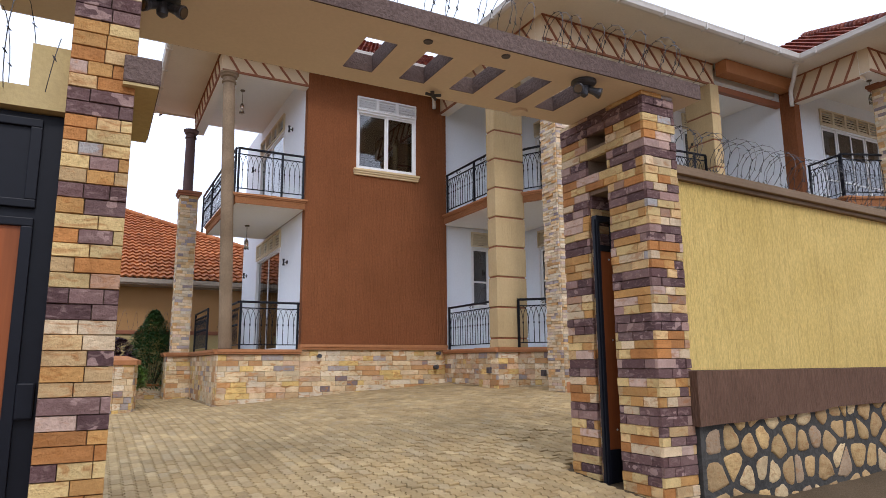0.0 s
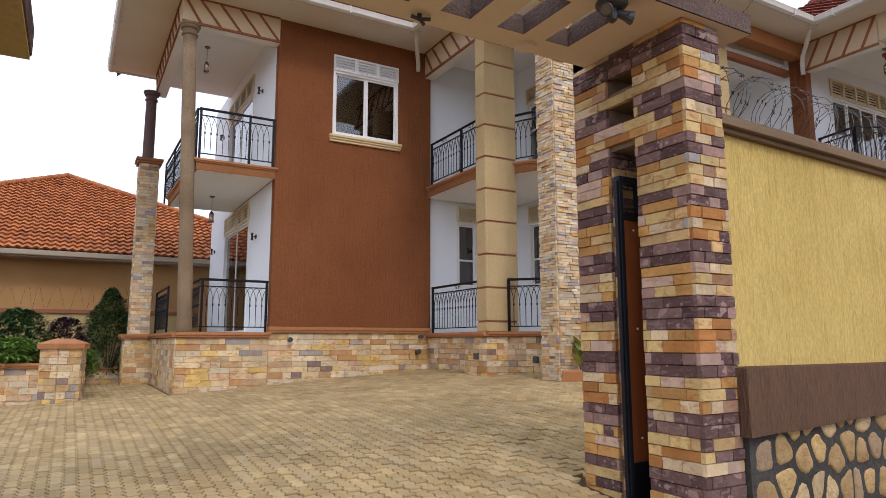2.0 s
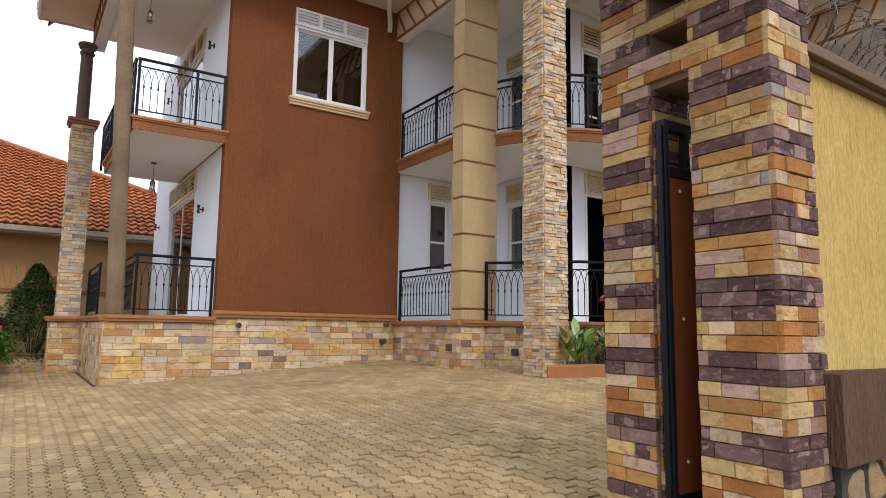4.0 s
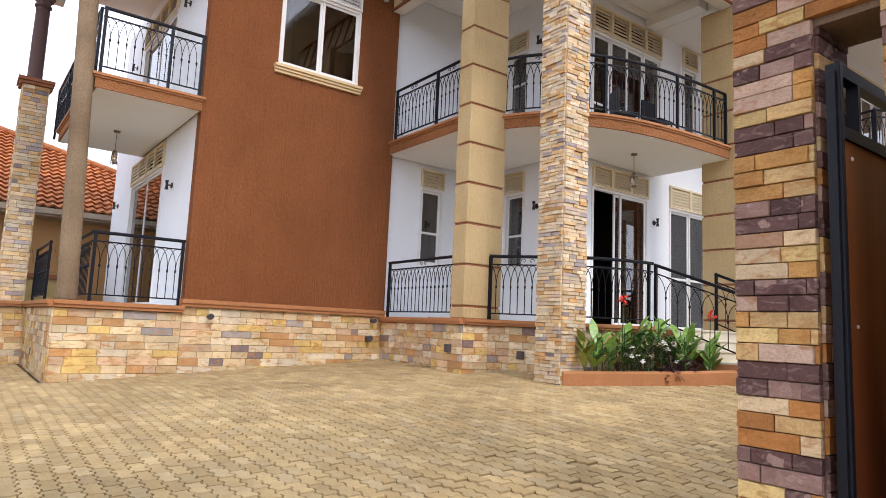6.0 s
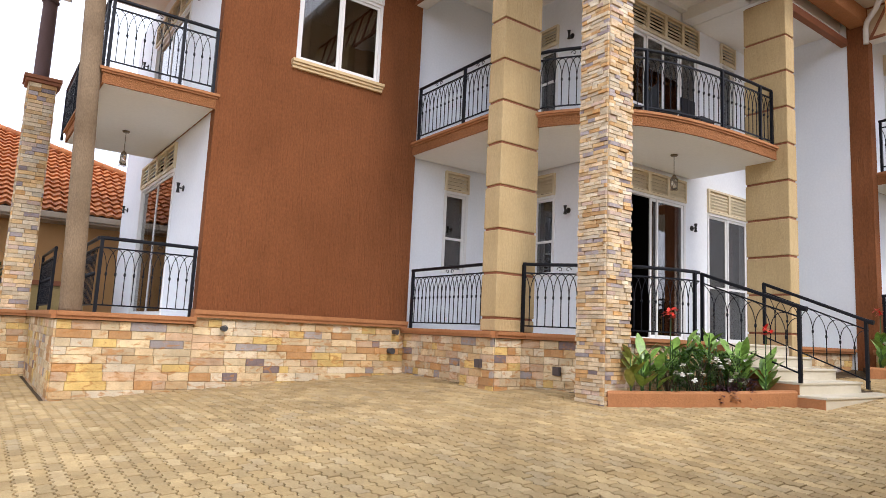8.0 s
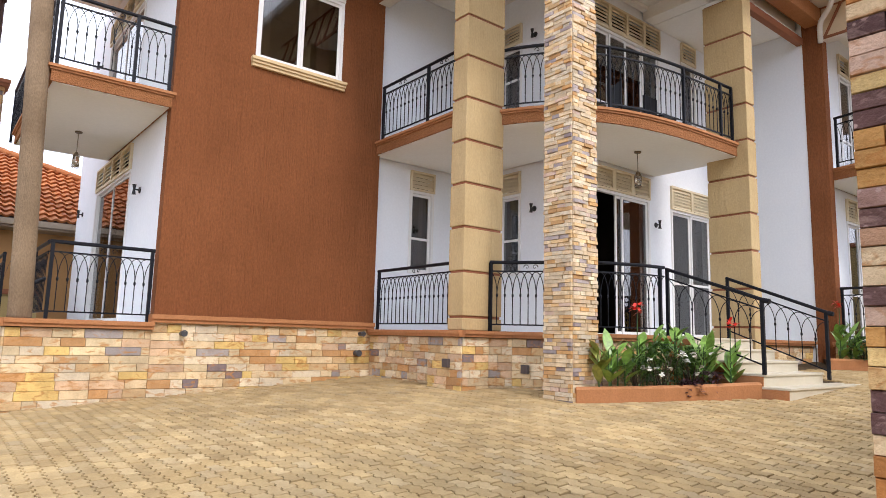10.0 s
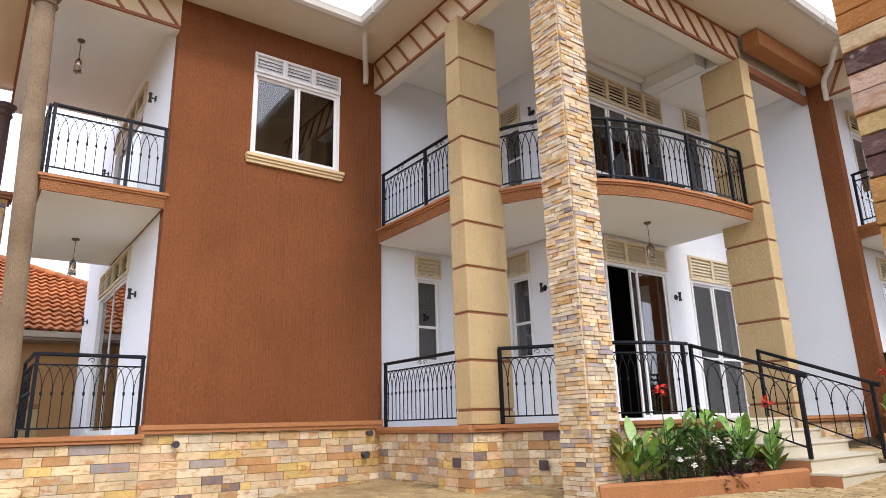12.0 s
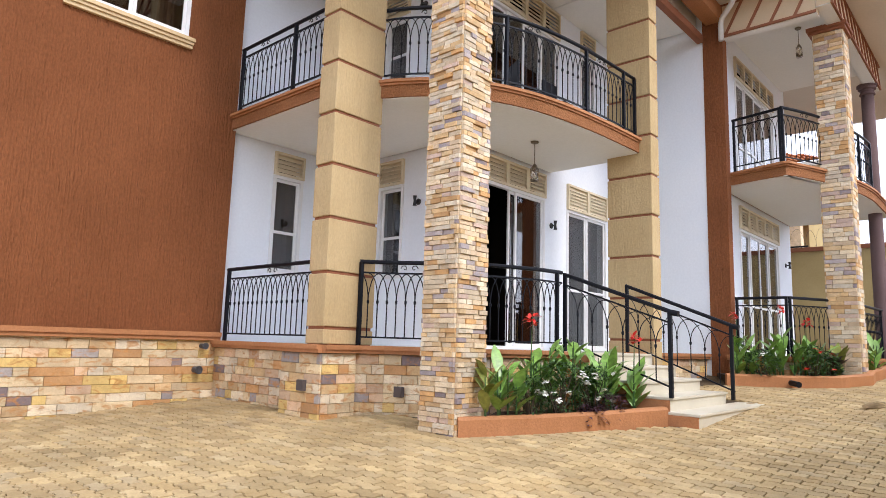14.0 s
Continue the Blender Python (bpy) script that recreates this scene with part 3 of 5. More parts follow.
c_holes = [(0.55, 2.26, DECK, 5.18), (3.0, 4.5, DECK, 5.18), (0.5, 2.7, S1, 8.37), (3.5, 4.05, 6.4, 8.38)]
wall_c = wall_with_holes("wall_porch_main", (12.1, 12.5), (17.0, 12.5), 1.2, TOP, 0.2, c_holes, WHITE, "white painted porch wall with glazed doors")
wall_d = wall_with_holes("wall_wing_west", (17.0, 12.5), (17.0, 10.62), 1.2, TOP, 0.2, [], WHITE, "white painted side wall of the wing")
strip = structure("wall_pier", Mesh().box(16.985, 17.2, 10.25, 10.62, 1.4, TOP), BROWN, "reddish brown rendered wall pier", "wall")
e_holes = [(1.2, 3.9, DECK, 5.12), (1.2, 3.9, S1, 8.3)]
wall_e = wall_with_holes("wall_wing_south", (17.2, 10.5), (22.2, 10.5), 1.2, TOP, 0.2, e_holes, WHITE, "white painted wing wall with wide glazed doors")
back = Mesh()
back.box(6.3, 24, 20.0, 20.2, 1, TOP)
back.box(22.0, 22.2, 10.7, 20.0, 1, TOP)
structure("wall_back", back, WHITE, "white painted rear walls closing the house", "wall")

opening("window", (7.345, 15.0), (8.91, 15.0), 6.40, 8.22, 7.87, 2, "white sliding window with louvred vents above, on the brown wall", paint=FRAME)
sill = Mesh()
for k, (z0, z1, w) in enumerate(((6.25, 6.30, 0.05), (6.30, 6.345, 0.075), (6.345, 6.40, 0.10))):
    sill.box(7.30 - w * 0.3, 8.955 + w * 0.3, 15.0 - w, 15.05, z0, z1, 0.008)
structure("trim", sill, CREAM, "cream moulded window sill", "trim")
opening("window", (10.55, 15.12), (11.12, 15.12), 3.2, 5.16, 4.78, 1, "narrow white porch window with vents above", rails=(3.85,))
opening("window", (12.1, 14.3), (12.1, 13.72), 3.2, 5.16, 4.74, 1, "narrow white porch window with vents above", rails=(3.85,))
opening("window", (12.1, 14.3), (12.1, 13.72), 6.1, 8.1, 7.7, 1, "narrow white upper window with vents above", rails=(7.0,))
opening("door", (12.65, 12.5), (14.36, 12.5), DECK, 5.18, 4.76, 2, "white sliding glass porch door, partly open, with vents above", ajar=0.8)
opening("door", (15.1, 12.5), (16.6, 12.5), DECK, 5.18, 4.70, 2, "white double glazed door with vents above", rails=(3.2,))
opening("door", (12.6, 12.5), (14.8, 12.5), S1, 8.37, 7.85, 4, "white glazed balcony doors with vents above", rails=(6.4,))
opening("window", (15.6, 12.5), (16.15, 12.5), 6.4, 8.38, 7.95, 1, "narrow white upper window with vents above")
opening("door", (6.14, 19.8), (6.14, 17.1), DECK, 5.2, 4.74, 2, "white glazed terrace doors with vents above")
opening("door", (6.14, 19.8), (6.14, 17.1), S1, 8.3, 7.85, 2, "white glazed balcony doors with vents above")
opening("door", (18.4, 10.5), (21.1, 10.5), DECK, 5.12, 4.65, 4, "wide white glazed doors of the wing with vents above", rails=(3.1,))
opening("door", (18.4, 10.5), (21.1, 10.5), S1, 8.3, 7.85, 4, "wide white glazed balcony doors with vents above", rails=(6.4,))


# ---------------------------------------------------------------- slabs, decks, plinths
def curve_pts(p0, p1, p2, p3, n=18):
    return [tuple((1 - t) ** 3 * a + 3 * (1 - t) ** 2 * t * b + 3 * (1 - t) * t * t * c + t ** 3 * d for a, b, c, d in zip(p0, p1, p2, p3)) for t in [i / n for i in range(n + 1)]]


PORCH = curve_pts((10.16, 12.36), (10.72, 11.0), (11.7, 10.74), (14.54, 10.70))
porch_poly = [(9.70, 15.12), (9.70, 12.36)] + PORCH + [(14.54, 12.5), (12.1, 12.5), (12.1, 15.12)]
WING = [(17.21, 10.22), (16.98, 9.25)] + curve_pts((16.98, 9.25), (17.9, 8.75), (19.2, 8.45), (20.25, 8.42), 12)
wing_poly = WING + [(22.2, 8.42), (22.2, 10.5), (17.21, 10.5)]
left_poly = [(4.6, 15.0), (6.14, 15.0), (6.14, 19.0), (4.58, 19.0)]


def offset(poly, d):
    """Grows a plan polygon outwards by d."""
    n, out = len(poly), []
    for i in range(n):
        a, b, c = (Vector(poly[(i + k) % n]) for k in (-1, 0, 1))
        n1 = (b - a).normalized()
        n2 = (c - b).normalized()
        m = Vector((n1.y + n2.y, -n1.x - n2.x))
        m = m / max(0.5, m.length_squared / 2) if m.length > 1e-6 else m
        out.append((b.x + m.x * d, b.y + m.y * d))
    return out


def balcony(poly, label):
    th = structure("floor_slab", Mesh().prism(poly, S0, S1 - 0.03), FASCB, label, "balcony")
    mo = Mesh()
    for z0, z1, d in ((S1 - 0.075, S1 - 0.045, 0.02), (S1 - 0.045, S1 - 0.005, 0.045)):
        mo.prism(offset(poly, d), z0, z1)
    part("trim", mo, TERRA, th, "terracotta moulded edge")
    part("floor", Mesh().prism(offset(poly, -0.01), S1 - 0.02, S1), TILEFLOOR, th, "grey floor tiles")
    part("soffit", Mesh().prism(offset(poly, -0.03), S0 - 0.012, S0 + 0.02), CEIL, th, "white painted soffit")
    return th


balcony(porch_poly, "brown rendered balcony slab curving over the porch")
balcony(wing_poly, "brown rendered curved balcony slab of the wing")
balcony(left_poly, "brown rendered balcony slab on the west side")

deck = Mesh()
deck.prism([(9.70, 15.1), (9.70, 12.5), (10.0, 12.3)] + [(x + 0.03, y + 0.03) for x, y in PORCH] + [(17.0, 10.72), (17.0, 12.5), (12.1, 12.5), (12.1, 15.1)], 0.9, DECK)
structure("floor_porch", deck, TILEFLOOR, "grey tiled porch floor on a raised plinth", "floor")
structure("floor_terrace", Mesh().prism([(4.48, 14.92), (6.12, 14.92), (6.12, 20.25), (4.48, 20.25)], 0.6, DECK), TILEFLOOR, "grey tiled terrace floor on a raised plinth", "floor")
structure("floor_wing", Mesh().prism([(17.0, 10.6), (17.05, 9.35), (17.9, 8.9), (19.5, 8.6), (22.2, 8.55), (22.2, 10.6)], 1.2, DECK), TILEFLOOR, "grey tiled wing terrace floor", "floor")


def cap(parent, pts, z0, z1, half=0.10):
    """A moulded coping along plan points."""
    for a, b in zip(pts, pts[1:]):
        a, b = Vector(a), Vector(b)
        d = (b - a).normalized()
        n = Vector((d.y, -d.x))
        a2, b2 = a - d * 0.02, b + d * 0.02
        me = Mesh()
        for k, (f0, f1, w) in enumerate(((0, 0.45, 0.75), (0.45, 1, 1.0))):
            q = [a2 + n * half * w, b2 + n * half * w, b2 - n * half, a2 - n * half]
            zz0, zz1 = z0 + (z1 - z0) * f0, z0 + (z1 - z0) * f1 + 0.001 * k
            v = [(p.x, p.y, z) for z in (zz0, zz1) for p in q]
            me.add(v, [(3, 2, 1, 0), (4, 5, 6, 7), (0, 1, 5, 4), (1, 2, 6, 5), (2, 3, 7, 6), (3, 0, 4, 7)])
        part("coping", me, TERRA, parent, "terracotta moulded coping")


def plinth(name, pts, z1, label, course=0.112, lens=(0.13, 0.5), single=lambda z: True, capz=None, seed=1, mats=ALLSTONE, core=0.15, ends=False):
    """A stone-clad plinth along plan points, seen from the right of that way."""
    me = Mesh()
    for a, b in zip(pts, pts[1:]):
        a, b = Vector(a), Vector(b)
        d = (b - a).normalized()
        n = Vector((d.y, -d.x))
        q = [a, b, b - n * core, a - n * core]
        me.prism([(p.x, p.y) for p in q], 0.4, z1)
    th = structure(name, me, MORTAR, label, "plinth")
    r = random.Random(seed)
    for a, b in zip(pts, pts[1:]):
        clad(th, a, b, z1 - course * 12, z1, course, lens, 0.02, mats, single, r, zlow=ground_z)
    if capz:
        cap(th, pts, *capz)
    return th


plinth("plinth_brown", [(4.40, 20.2), (4.40, 14.86), (6.08, 14.86)], 2.04, "tan stone-clad terrace plinth with terracotta coping", capz=(2.04, 2.14), seed=3)
plinth("plinth_pier", [(3.82, 20.2), (3.82, 19.0), (4.40, 19.0)], 2.04, "tan stone-clad column base with terracotta coping", capz=(2.04, 2.14), seed=13, core=0.4, single=lambda z: False)
plinth("plinth_wall", [(6.08, 14.86), (9.64, 14.86)], 2.14, "tan stone-clad plinth under the brown wall", capz=(2.14, 2.25), seed=4)
plinth("plinth_porch", [(9.64, 14.86), (9.64, 12.75)], 2.05, "tan stone-clad porch plinth with terracotta coping", capz=(2.05, 2.14), seed=5, lens=(0.14, 0.34))
plinth("plinth_column", [(9.44, 12.95), (9.44, 12.2), (9.92, 12.2)], 2.05, "tan stone-clad column base with terracotta coping", capz=(2.05, 2.14), seed=6, lens=(0.14, 0.34), core=0.3)
plinth("plinth_curve", [(9.92, 12.25), (10.2, 12.0), (10.55, 11.5), (11.0, 11.05), (11.6, 10.8), (12.1, 10.74)], 2.05, "tan stone-clad curved porch plinth", capz=(2.05, 2.14), seed=7, lens=(0.14, 0.34), core=0.12)
plinth("plinth_east", [(13.9, 10.72), (16.97, 10.72)], 2.05, "tan stone-clad plinth beside the porch steps", capz=(2.05, 2.14), seed=8)
plinth("plinth_wing", [(16.97, 10.3), (17.0, 9.3), (17.9, 8.85), (19.5, 8.55), (22.2, 8.5)], 2.05, "tan stone-clad terrace plinth of the wing", capz=(2.05, 2.14), seed=9, single=lambda z: False)


# ---------------------------------------------------------------- columns
def block_column(x0, x1, y0, y1, z0, z1, label):
    th = thing("block_column", ((x0 + x1) / 2, (y0 + y1) / 2, z0), label, "column", "porch columns")
    core = Mesh().box(x0 + 0.02, x1 - 0.02, y0 + 0.02, y1 - 0.02, z0, z1)
    part("core", core, STRIP, th, "red-brown recessed joints")
    grooves = [2.33 + 0.6425 * k for k in range(9)]
    edges = [z0] + [g_ for g_ in grooves if z0 + 0.05 < g_ < z1 - 0.05] + [z1]
    for a, b in zip(edges, edges[1:]):
        part("block", Mesh().box(x0, x1, y0, y1, a + 0.018, b - 0.018, 0.012), BEIGE, th)
    return th


block_column(9.49, 10.24, 12.27, 12.60, 2.13, 8.2, "beige rendered porch column of grooved blocks")
block_column(14.31, 14.60, 10.51, 11.26, 1.45, 8.2, "beige rendered porch column of grooved blocks")


def stone_column(x0, x1, y0, y1, z0, z1, label, seed, near, course=0.05, lens=(0.07, 0.26), faces="WS", capped=False):
    th = thing("stone_column", ((x0 + x1) / 2, (y0 + y1) / 2, z0), label, "column")
    part("core", Mesh().box(x0, x1, y0, y1, z0, z1), MORTAR, th)
    r = random.Random(seed)
    ways = {"W": ((x0, y1), (x0, y0)), "S": ((x0, y0), (x1, y0)), "E": ((x1, y0), (x1, y1)), "N": ((x1, y1), (x0, y1))}
    for k in "WSEN":
        a, b = ways[k]
        clad(th, a, b, z0, z1, course, lens, 0.024, ALLPALE, near if k in faces else (lambda z: False), r, gap=0.003)
    if capped:
        m = Mesh()
        m.box(x0 - 0.07, x1 + 0.07, y0 - 0.07, y1 + 0.07, z1 - 0.11, z1 - 0.05, 0.01)
        m.box(x0 - 0.1, x1 + 0.1, y0 - 0.1, y1 + 0.1, z1 - 0.05, z1 + 0.02, 0.01)
        part("capital", m, STRIP, th, "red-brown moulded capital")
    return th


stone_column(9.85, 10.31, 10.60, 11.06, 1.0, 8.22, "tall square column clad in pale ledge stone at the porch", 21, lambda z: z < 3.4)
stone_column(17.94, 18.40, 8.46, 8.92, 1.4, 8.2, "tall square column clad in pale ledge stone at the wing", 22, lambda z: False, course=0.075, lens=(0.1, 0.34), capped=True)
stone_column(3.92, 4.33, 19.1, 19.5, 2.1, 6.42, "square column clad in tan ledge stone at the terrace", 23, lambda z: False, course=0.075, lens=(0.1, 0.3), capped=True)


def round_column(x, y, z0, z1, r, mat, label, lean=0.0):
    th = thing("round_column", (x, y, z0), label, "column")
    sh = Mesh().lathe(x, y, [(r * 1.04, z0), (r * 1.02, z0 + 0.05), (r, z0 + 0.1), (r * 0.98, (z0 + z1) / 2), (r * 0.93, z1 - 0.24)], 24)
    sh.v = [(px + lean * (pz - z0) / (z1 - z0), py, pz) for px, py, pz in sh.v]
    part("shaft", sh, mat, th, smooth=True)
    cap_ = Mesh().lathe(x, y, [(r * 0.93, z1 - 0.24), (r * 1.15, z1 - 0.23), (r * 1.15, z1 - 0.2), (r * 0.98, z1 - 0.18), (r * 1.0, z1 - 0.12), (r * 1.3, z1 - 0.1), (r * 1.35, z1 - 0.05), (r * 1.5, z1 - 0.04), (r * 1.5, z1)], 24)
    cap_.v = [(px + lean * (pz - z0) / (z1 - z0), py, pz) for px, py, pz in cap_.v]
    part("capital", cap_, mat, th)
    return th


round_column(4.56, 15.06, 2.13, 8.2, 0.135, GRANITE, "tall rough grey-brown round column on the terrace corner", lean=-0.2)
round_column(4.09, 19.27, 6.42, 8.2, 0.13, DUSK, "dull brown round column on a stone base")
round_column(21.5, 8.62, 2.13, 8.2, 0.135, DUSK, "dull brown round column of the wing")


# ---------------------------------------------------------------- roof edge
def truss_beam(a, b, z0, z1, label, thick=0.22, lean=-0.36):
    """A beam faced with board panels between slanting strips; seen from the right of a to b."""
    a, b = Vector(a), Vector(b)
    L = (b - a).length
    put = mapper(a, b)
    me = Mesh()
    quad_bar(me, put, 0, L, z0, z1, -thick, 0)
    th = structure("beam", me, FASCIA, label, "beam")
    for zz0, zz1 in ((z0, z0 + 0.045), (z1 - 0.045, z1)):
        st = Mesh()
        quad_bar(st, put, 0, L, zz0, zz1, -0.005, 0.03)
        part("strip", st, STRIP, th)
    n = max(2, round(L / 0.42))
    for i in range(n):
        u = L * i / n + (0.03 if lean > 0 else L / n - 0.06)
        u2 = max(0.06, min(L - 0.02, u + lean))
        st = Mesh()
        v = [put(u, 0.0, z0 + 0.045), put(u + 0.05, 0.0, z0 + 0.045), put(u2 + 0.0, 0.0, z1 - 0.045), put(u2 - 0.05, 0.0, z1 - 0.045)]
        w = [put(u, 0.026, z0 + 0.045), put(u + 0.05, 0.026, z0 + 0.045), put(u2, 0.026, z1 - 0.045), put(u2 - 0.05, 0.026, z1 - 0.045)]
        st.add(v + w, [(4, 5, 6, 7), (0, 1, 5, 4), (1, 2, 6, 5), (2, 3, 7, 6), (3, 0, 4, 7)])
        part("strip", st, STRIP, th)
    bo = Mesh()
    quad_bar(bo, put, 0.0, L, z0 - 0.01, z0 + 0.01, -thick - 0.02, -0.01)
    part("soffit", bo, CEIL, th, "white painted underside")
    ln = Mesh()
    quad_bar(ln, put, 0.0, L, z0 - 0.01, z1 - 0.03, -thick - 0.014, -thick - 0.002)
    part("lining", ln, CEIL, th, "white painted inner face")
    return th


truss_beam((4.2, 19.5), (4.2, 15.205), 8.2, 8.78, "beige beam with slanting red-brown strips over the balcony")
truss_beam((4.2, 14.98), (6.14, 14.98), 8.2, 8.78, "beige beam with slanting red-brown strips over the balcony")
truss_beam((9.62, 15.0), (9.62, 10.845), 8.15, 8.78, "beige beam with slanting red-brown strips over the porch")
truss_beam((9.62, 10.62), (14.6, 10.62), 8.2, 8.78, "beige beam with slanting red-brown strips over the porch")
truss_beam((17.02, 10.25), (17.02, 8.665), 8.1, 8.78, "beige beam with slanting red-brown strips over the wing balcony", lean=0.36)
truss_beam((17.02, 8.44), (22.0, 8.44), 8.2, 8.78, "beige beam with slanting red-brown strips over the wing balcony")
link = Mesh().box(14.6, 16.98, 10.25, 10.55, 8.42, 8.74, 0.01)
structure("beam_link", link, TERRA, "terracotta painted link beam between porch and wing", "beam")
structure("beam_inner", Mesh().box(14.6, 16.98, 10.6, 10.72, 8.1, 8.24), STRIP, "red-brown inner beam over the porch steps", "beam")

ceil = Mesh()
for p in ([(4.4, 15.1), (6.14, 15.1), (6.14, 19.9), (4.4, 19.9)], [(9.75, 10.75), (14.58, 10.75), (14.58, 12.5), (12.1, 12.5), (12.1, 15.1), (9.75, 15.1)], [(17.2, 8.6), (22, 8.6), (22, 10.5), (17.2, 10.5)]):
    ceil.prism(p, 8.66, 8.72)
ceil.prism([(14.6, 10.73), (16.98, 10.73), (16.98, 12.5), (14.6, 12.5)], 8.42, 8.70)
# lower boxed margin and cove along the porch walls
ceil.prism([(14.25, 11.27), (14.58, 11.27), (14.58, 12.48), (14.25, 12.48)], 8.42, 8.655)
ceil.prism([(12.12, 12.36), (14.24, 12.36), (14.24, 12.48), (12.12, 12.48)], 8.58, 8.655)
structure("ceiling", ceil, CEIL, "white painted balcony ceilings", "ceiling")

EX = [(9.0, 19.7), (3.2, 19.7), (3.2, 14.1), (8.9, 14.1), (8.95, 9.6), (16.3, 9.6), (16.3, 7.6), (26.0, 7.6)]
for x0, x1, y0, y1 in ((3.2, 8.9, 14.1, 19.7), (8.9, 16.3, 9.6, 20.3), (16.3, 26, 7.6, 20.3)):
    structure("eave_soffit", Mesh().box(x0, x1, y0, y1, 8.76, 8.80), EAVE, "off-white boarded eaves soffit", "eaves")
for a, b in zip(EX, EX[1:]):
    a, b = Vector(a), Vector(b)
    put = mapper(a, b)
    L = (b - a).length
    gt = Mesh()
    prof = [(0.0, 8.74), (0.06, 8.735), (0.11, 8.77), (0.125, 8.84), (0.135, 8.86), (0.135, 8.875), (0.105, 8.875), (0.1, 8.85), (0.0, 8.85)]
    n = len(prof)
    v = [put(u, w, z) for u in (-0.1, L + 0.1) for w, z in prof]
    gt.add(v, [(i, (i + 1) % n, n + (i + 1) % n, n + i) for i in range(n)] + [tuple(range(n - 1, -1, -1)), tuple(range(n, 2 * n))])
    go = tagged(part("gutter", gt, GUTTER), "off-white roof gutter along the eaves", "gutter", kind="structure")
    for k in range(int(L / 1.2)):
        br = Mesh()
        quad_bar(br, put, 0.5 + k * 1.2, 0.53 + k * 1.2, 8.72, 8.88, -0.02, 0.145)
        part("bracket", br, GUTTER, go)


def pipe(name, pts, r, label):
    return tagged(part(name, Mesh().tube(pts, r, 12), PIPE, smooth=True), label, "pipe")


pipe("downpipe", [(9.0, 14.2, 8.82), (9.0, 14.25, 8.70), (9.15, 14.5, 8.55), (9.36, 14.85, 8.45), (9.4, 14.92, 8.38), (9.4, 14.93, 8.25)], 0.05, "white plastic downpipe elbow under the gutter")
pipe("downpipe", [(16.42, 9.7, 8.82), (16.42, 9.75, 8.70), (16.6, 9.95, 8.5), (16.86, 10.2, 8.42), (16.9, 10.24, 8.3), (16.9, 10.24, 8.0)], 0.05, "white plastic downpipe elbow under the gutter")


# clay tiles laid on roof slopes
def tile_shape(w, l):
    v, f = [], []
    n = 6
    for j, (y, dz) in enumerate(((0, 0.06), (l * 1.08, 0.0))):
        for i in range(n + 1):
            v.append((w * i / n, y, dz + 0.026 * math.sin(2 * math.pi * i / n)))
    for y, dz in ((0.03, -0.01), (0.0, 0.06)):
        for i in range(n + 1):
            v.append((w * i / n, y, dz + 0.026 * math.sin(2 * math.pi * i / n)))
    f += [(i, i + 1, n + 2 + i, n + 1 + i) for i in range(n)]
    f += [(2 * n + 2 + i, 2 * n + 3 + i, 3 * n + 4 + i, 3 * n + 3 + i) for i in range(n)]
    return v, f


def inside(p, poly):
    c = False
    for (x0, y0), (x1, y1) in zip(poly, poly[1:] + poly[:1]):
        if (y0 > p[1]) != (y1 > p[1]) and p[0] < (x1 - x0) * (p[1] - y0) / (y1 - y0) + x0:
            c = not c
    return c


def tiled_slope(parent, a, b, poly, z, pitch, singles=None, w=0.21, l=0.3, clay=None):
    """Tiles from the eave a to b, rising to the left of that way, kept within the plan polygon."""
    clay = clay or ROOFT
    a, b = Vector(a), Vector(b)
    d = (b - a).normalized()
    up = Vector((-d.y, d.x))
    sl = math.cos(math.atan(pitch))
    tv, tf = tile_shape(w, l)
    me = Mesh()
    shared = None
    amin = min((Vector(p) - a).dot(d) for p in poly)
    amax = max((Vector(p) - a).dot(d) for p in poly)
    hmax = max((Vector(p) - a).dot(up) for p in poly)
    rows = int(hmax / (l * sl)) + 1
    for r in range(rows):
        for k in range(int((amax - amin) / w) + 1):
            u = amin + k * w
            h = r * l * sl
            cpt = a + d * (u + w / 2) + up * (h + 0.15)
            if not inside(cpt, poly):
                continue
            o = a + d * u + up * h
            m = Matrix(((d.x, up.x * sl, -up.x * math.sin(math.atan(pitch)), o.x), (d.y, up.y * sl, -up.y * math.sin(math.atan(pitch)), o.y), (0, math.sin(math.atan(pitch)), sl, z + pitch * h), (0, 0, 0, 1)))
            if singles and singles(u, r):
                if shared is None:
                    sm = Mesh()
                    sm.add(tv, tf)
                    shared = sm.data("tile", clay, True)
                t = new("tile", shared)
                t.parent = parent
                t.matrix_parent_inverse = base_of(parent).inverted()
                t.matrix_basis = m
            else:
                me.add([m @ Vector(p) for p in tv], tf)
    tagged(part("roof_tiles", me, clay, parent, smooth=True), kind="stuff")
    bed = Mesh()
    pts = [(x, y, z - 0.03 + pitch * (Vector((x, y)) - a).dot(up)) for x, y in poly]
    bed.add(pts, [tuple(range(len(pts)))])
    part("roof_deck", bed, DARKEDGE, parent)


def ridge(parent, p, q, clay=None):
    p, q = Vector(p), Vector(q)
    n = max(1, int((q - p).length / 0.33))
    for i in range(n):
        a, b = p.lerp(q, i / n), p.lerp(q, (i + 1.12) / n)
        part("ridge_tile", Mesh().tube([a, b], [0.10, 0.085], 8), clay or ROOFT, parent, smooth=True)


